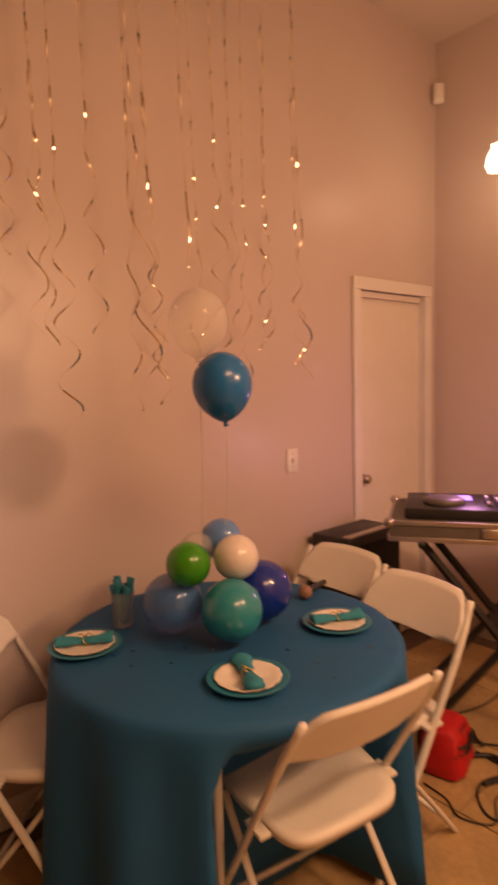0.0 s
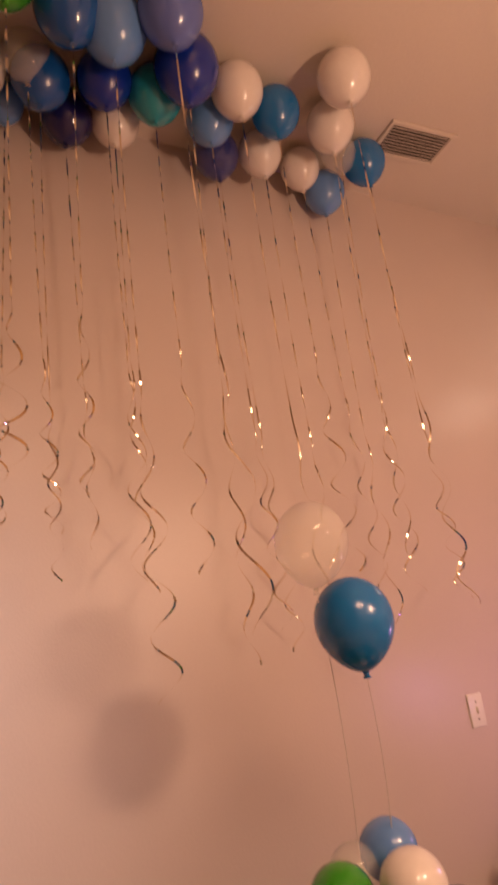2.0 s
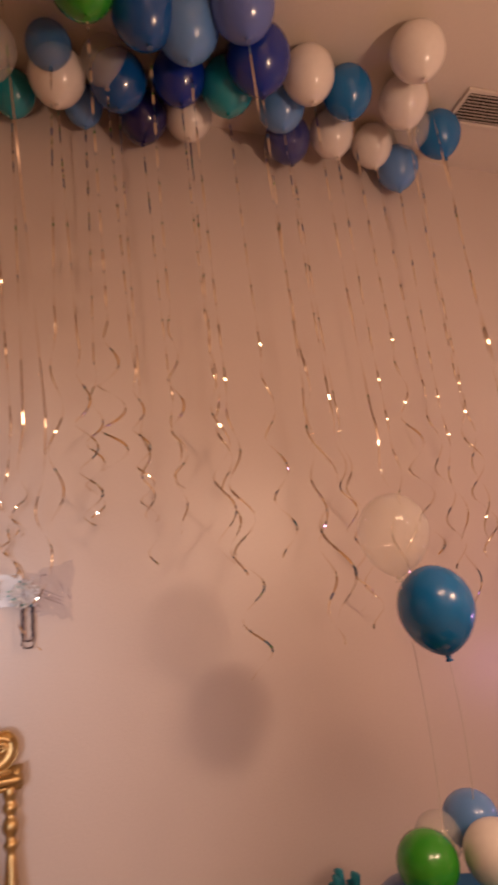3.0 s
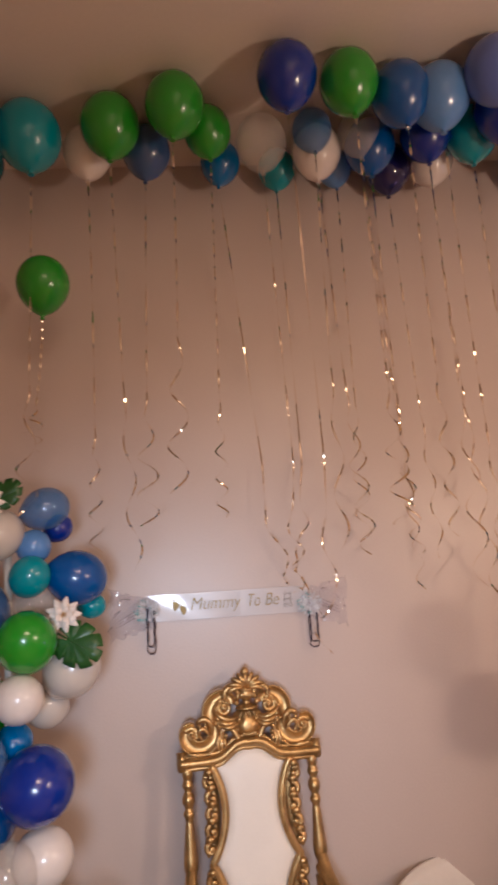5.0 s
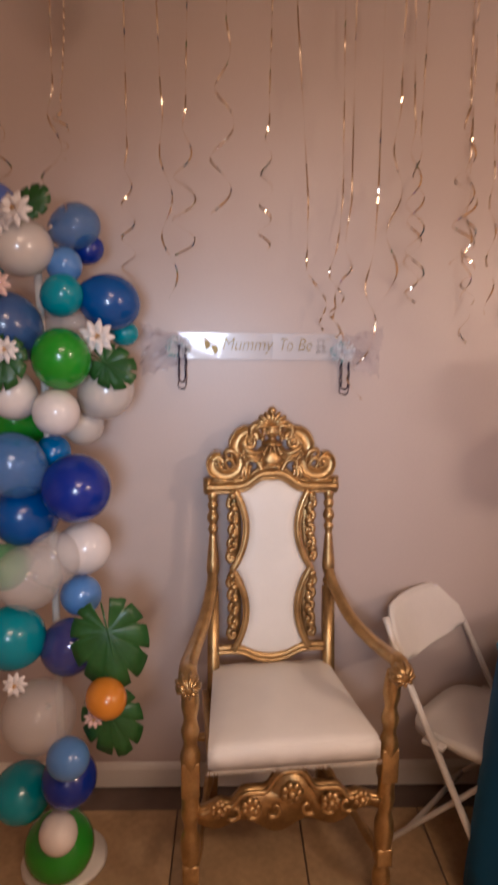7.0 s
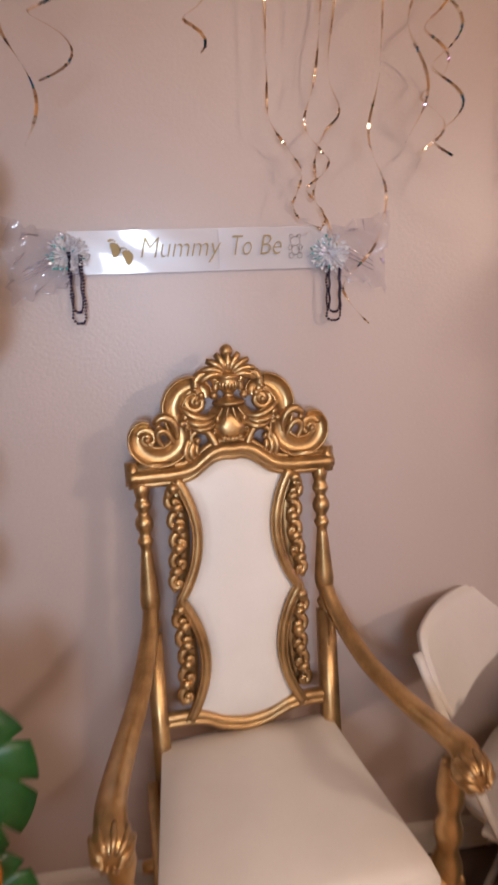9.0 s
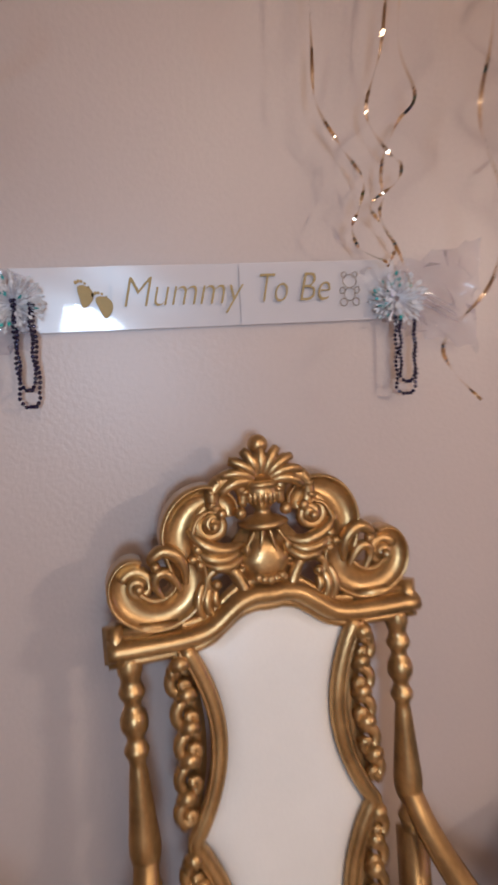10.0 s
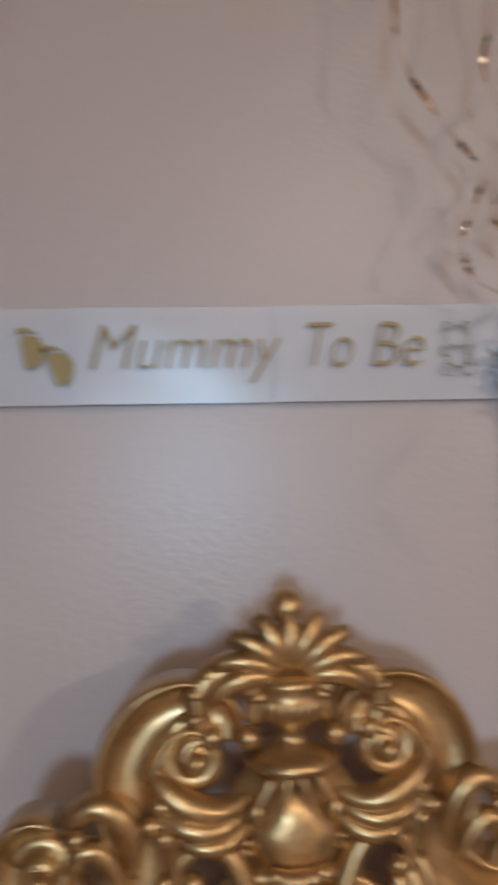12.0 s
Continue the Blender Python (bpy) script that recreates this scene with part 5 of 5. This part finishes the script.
def wrap(x, z, s, seed, label):
    rnd = random.Random(seed)
    bm = bm_new()
    g = []
    for i in range(13):
        row = []
        for j in range(13):
            u, v = i / 12, j / 12
            wx = (u - 0.35) * 0.15 * s
            wz = (v - 0.5) * 0.16 * (0.6 + 0.5 * u)
            row.append(bm.verts.new((wx + 0.010 * rnd.uniform(-1, 1), -0.010 - 0.022 * abs(math.sin(5 * u + 7 * v + seed)) - 0.006 * rnd.random(), wz + 0.010 * rnd.uniform(-1, 1))))
        g.append(row)
    for i in range(12):
        for j in range(12):
            bm.faces.new((g[i][j], g[i + 1][j], g[i + 1][j + 1], g[i][j + 1]))
    ob = thing("cellophane_wrap", label, "wrapping", pose(x, -0.004, z), "sash end wraps")
    part("film", bm, CELLO, ob)
    bm = bm_new()
    for q in range(3):
        a = 1.2 + 1.1 * q
        sweep(bm, [Vector((s * (0.01 + 0.012 * k), -0.014 - 0.004 * math.sin(k * a), 0.01 * q - 0.010 - 0.006 * k)) for k in range(6)], [0.003 - 0.0004 * k for k in range(6)], 5)
    part("twisted_end", bm, CELLO, ob, "twisted crumpled end of the film")


wrap(0.300, 1.700, 1, 2, "crumpled clear cellophane behind the tinsel rosette")
wrap(-0.350, 1.700, -1, 5, "crumpled clear cellophane at the end of the sash")


def necklace(x, z, h, w, label):
    nk = thing("bead_necklace", label, "necklace", pose(x, -0.034, z), "bead necklaces")
    n = int((2 * h + 2 * w) / 0.0078)
    bm = bm_new()
    for loop, (hh, ww, yo) in enumerate(((h, w, 0.0), (h * 0.84, w * 0.72, -0.006))):
        for k in range(n):
            t = k / n
            if t < 0.5:
                a = t / 0.5
                p = Vector((-ww / 2 * (1 - max(0, a - 0.85) / 0.15 * 1.0), yo, -hh * min(a / 0.92, 1)))
            else:
                a = (1 - t) / 0.5
                p = Vector((ww / 2 * (1 - max(0, a - 0.85) / 0.15 * 1.0), yo, -hh * min(a / 0.92, 1)))
            p.x += 0.0012 * math.sin(40 * t + loop)
            bmesh.ops.create_icosphere(bm, subdivisions=1, radius=0.0035, matrix=Matrix.Translation(p))
    tagged(part("bead_strand", bm, BEAD, nk), kind="stuff")


necklace(0.270, 1.670, 0.120, 0.032, "dark navy bead necklace looped under the tinsel rosette")
necklace(-0.304, 1.715, 0.150, 0.028, "dark navy bead necklace hanging from the sash end")

# ---------------------------------------------------------------- music corner
stand = thing("keyboard_stand", "black steel folding X stand under the flight case", "stand", pose(2.57, -0.86, 0, 0, 0, -57))
for y in (-0.20, 0.20):
    part("cross_leg", sweep(bm_new(), [(-0.33, y, 0.03), (0.33, y, 0.86)], 0.018, 4, 1.0, (0.0, 1.0, 0)), BLACK, stand, smooth=False)
    part("cross_leg", sweep(bm_new(), [(0.33, y * 0.9, 0.03), (-0.33, y * 0.9, 0.86)], 0.018, 4, 1.0, (0.0, 1.0, 0)), BLACK, stand, smooth=False)
for x in (-0.33, 0.33):
    part("foot_bar", sweep(bm_new(), [(x, -0.26, 0.018), (x, 0.26, 0.018)], 0.018, 8), BLACK, stand)
    part("support_bar", sweep(bm_new(), [(x, -0.26, 0.87), (x, 0.26, 0.87)], 0.016, 8), BLACK, stand)
part("pivot", lathe(bm_new(), [(0, 0.24), (0.03, 0.24), (0.03, -0.24), (0, -0.24)], pose(0, 0, 0.445, 90), 14), BLACK, stand)
case = thing("flight_case", "open flight case with aluminium edges on the stand", "case", pose(2.57, -0.86, 0.887, 0, 0, -57))
part("tray", box(bm_new(), -0.46, 0.46, -0.25, 0.25, 0, 0.075, 0.004), CASE, case, smooth=False)
for y in (-0.252, 0.252):
    for z in (0.004, 0.072):
        part("edge_rail", box(bm_new(), -0.465, 0.465, y - 0.006, y + 0.006, z - 0.010, z + 0.010, 0.003), ALU, case, "aluminium edge rail", smooth=False)
for x in (-0.462, 0.462):
    for z in (0.004, 0.072):
        rail = part("edge_rail", box(bm_new(), x - 0.006, x + 0.006, -0.25, 0.25, z - 0.010, z + 0.010, 0.003), ALU, case, smooth=False)
    for y in (-0.25, 0.25):
        part("ball_corner", ball(bm_new(), (x, y, 0.072), 0.022), ALU, rail)
part("latch", box(bm_new(), -0.10, -0.02, -0.264, -0.256, 0.02, 0.06, 0.003), ALU, case, "butterfly latch")
part("latch", box(bm_new(), -0.264 - 0.21, -0.468, -0.04, 0.04, 0.02, 0.06, 0.003), ALU, case)
mixer = thing("music_controller", "black music controller with knobs and a violet lit display", "controller", pose(2.57, -0.86, 0.963, 0, 0, -57))
part("deck", box(bm_new(), -0.40, 0.40, -0.19, 0.19, 0, 0.045, 0.006), BLACK, mixer)
part("display", box(bm_new(), -0.30, -0.12, 0.02, 0.12, 0.0455, 0.049, 0.001), SCREEN, mixer, "violet glowing display", smooth=False)
for s in (-1, 1):
    part("jog_wheel", lathe(bm_new(), [(0, 0.075), (0.07, 0.073), (0.085, 0.066), (0.088, 0.045), (0, 0.045)], pose(s * 0.24, -0.06, 0), 32), CASE, mixer, "dark round jog wheel")
for i in range(4):
    for j in range(4):
        part("knob", lathe(bm_new(), [(0, 0.066), (0.008, 0.066), (0.010, 0.045), (0, 0.045)], pose(-0.06 + 0.04 * i, -0.10 + 0.05 * j, 0), 10), ALU if (i + j) % 3 == 0 else BLACK, mixer)
spk = thing("loudspeaker", "black loudspeaker box standing by the door", "speaker", pose(2.44, -0.165, 0, 0, 0, 2))
part("cabinet", box(bm_new(), -0.21, 0.21, -0.12, 0.12, 0.0, 0.80, 0.012), BLACK, spk)
part("grille", box(bm_new(), -0.19, 0.19, -0.130, -0.121, 0.04, 0.76, 0.004), BLACKCLOTH, spk)
part("top_trim", box(bm_new(), -0.20, 0.20, -0.11, -0.07, 0.8005, 0.808, 0.002), ALU, spk, "pale metal trim strip")
bag = thing("red_bag", "red nylon bag with black straps on the floor", "bag", pose(2.14, -0.86, 0, 0, 0, 15) @ Matrix.Diagonal((0.72, 0.8, 0.80, 1)))
bm = bm_new()
bmesh.ops.create_uvsphere(bm, u_segments=28, v_segments=18, radius=1)
for v in bm.verts:
    c = v.co.copy()
    v.co = Vector(((0.15 - 0.03 * c.z) * math.copysign(abs(c.x) ** 0.4, c.x), (0.10 - 0.04 * c.z) * math.copysign(abs(c.y) ** 0.45, c.y), 0.125 + 0.125 * math.copysign(abs(c.z) ** 0.4, c.z))) + Vector((0.008 * math.sin(9 * c.z + 4 * c.y), 0.006 * math.sin(11 * c.x), 0.0))
part("body", bm, REDCLOTH, bag)
part("strap", sweep(bm_new(), spline([(-0.12, -0.09, 0.17), (0.0, -0.115, 0.15), (0.13, -0.09, 0.16), (0.22, -0.10, 0.05), (0.28, -0.12, 0.012), (0.34, -0.04, 0.012)], 6), 0.014, 6, 0.3), RUBBER, bag, "black webbing strap")
part("side_band", sweep(bm_new(), spline([(-0.145, -0.075, 0.13), (0.0, -0.108, 0.115), (0.145, -0.075, 0.13)], 6), 0.012, 6, 0.35), RUBBER, bag, "black trim band")
part("zipper", sweep(bm_new(), spline([(-0.13, -0.06, 0.20), (0.0, -0.085, 0.225), (0.13, -0.06, 0.20)], 6), 0.004, 6), RUBBER, bag)


def cable(keys, name, label, r=0.0045):
    ob = link(name, sweep(bm_new(), spline(keys, 7), r, 7), RUBBER)
    tagged(ob, label, "cable", "floor cables")


cable([(2.3, -0.9, 0.006), (2.25, -1.15, 0.006), (2.05, -1.25, 0.006), (1.98, -1.12, 0.006), (2.15, -1.02, 0.006), (2.45, -1.2, 0.006), (2.9, -1.5, 0.006)], "cable", "thick black cable looped on the tiles")
cable([(1.95, -0.55, 0.006), (2.15, -0.62, 0.006), (2.4, -0.66, 0.006), (2.7, -0.74, 0.006), (3.1, -0.7, 0.006)], "cable", "black cable running under the stand")
cable([(2.35, -0.86, 0.006), (2.5, -1.05, 0.006), (2.75, -1.02, 0.006), (2.95, -0.85, 0.006)], "cable", "black cable curling behind the bag")
cable([(1.97, -0.87, 0.006), (1.95, -0.98, 0.006), (1.90, -1.06, 0.006), (1.96, -1.16, 0.006), (2.10, -1.10, 0.006), (2.2, -1.22, 0.006)], "cable", "thin black cable trailing past the red bag", 0.0035)
cable([(2.12, -1.03, 0.012), (2.22, -1.06, 0.012), (2.31, -0.98, 0.012), (2.24, -0.90, 0.012), (2.16, -0.86, 0.012)], "bag_strap", "wide black webbing strap lying in a loop", 0.011)
# microphone at the far side of the table
mc = thing("microphone", "dusky microphone with a round head lying on the table", "microphone", pose(1.615, -0.600, TT + 0.026, 0, 0, 12))
part("head", ball(bm_new(), (0, 0, 0), 0.026, 1.05, 1, 1, 16, 12), BRUSH, mc, "brown-grey mesh head")
part("handle", sweep(bm_new(), [(0.022, 0, 0), (0.08, 0.01, -0.006), (0.17, 0.02, -0.012)], [0.015, 0.013, 0.010], 12), BLACK, mc)

bm = bm_new()
rc = random.Random(21)
for k in range(34):
    a, rr = rc.uniform(0, 6.28), 0.50 * math.sqrt(rc.random())
    c = Vector((TC.x + rr * math.cos(a), TC.y + rr * math.sin(a), TT + 0.0005))
    w = rc.uniform(0.003, 0.007)
    b0 = rc.uniform(0, 6.28)
    bm.faces.new([bm.verts.new(c + Vector((w * math.cos(b0 + q), 0.7 * w * math.sin(b0 + q), 0.0012 * math.sin(3 * q)))) for q in [2 * math.pi * i / 6 for i in range(6)]])
tagged(link("confetti", bm, BEAD, smooth=False), "dark navy foil confetti scattered over the tablecloth", "confetti", kind="stuff")

# ---------------------------------------------------------------- floor tiles
TS = 0.45
bm = box(bm_new(), -TS / 2 + 0.003, TS / 2 - 0.003, -TS / 2 + 0.003, TS / 2 - 0.003, -0.008, 0.0, 0.0015, 1)
first = link("tile", bm, TILE, floor_ob, smooth=False)
tile_mesh = first.data
scene.collection.objects.unlink(first)
bpy.data.objects.remove(first)
RT = random.Random(2)
ox, oy = -0.095, -0.36
i0, i1 = math.ceil((XL - ox) / TS), math.floor((XR - ox) / TS)
for i in range(i0, i1 + 1):
    for j in range(-11, 1):
        x, y = ox + i * TS, oy + j * TS
        if y > -TS / 2 + 0.0 or y < YB:
            continue
        tl = new("tile", tile_mesh)
        tl.parent = floor_ob
        tl.matrix_basis = pose(x, y, RT.uniform(-0.0006, 0.0), 0, 0, 90 * RT.randrange(4))
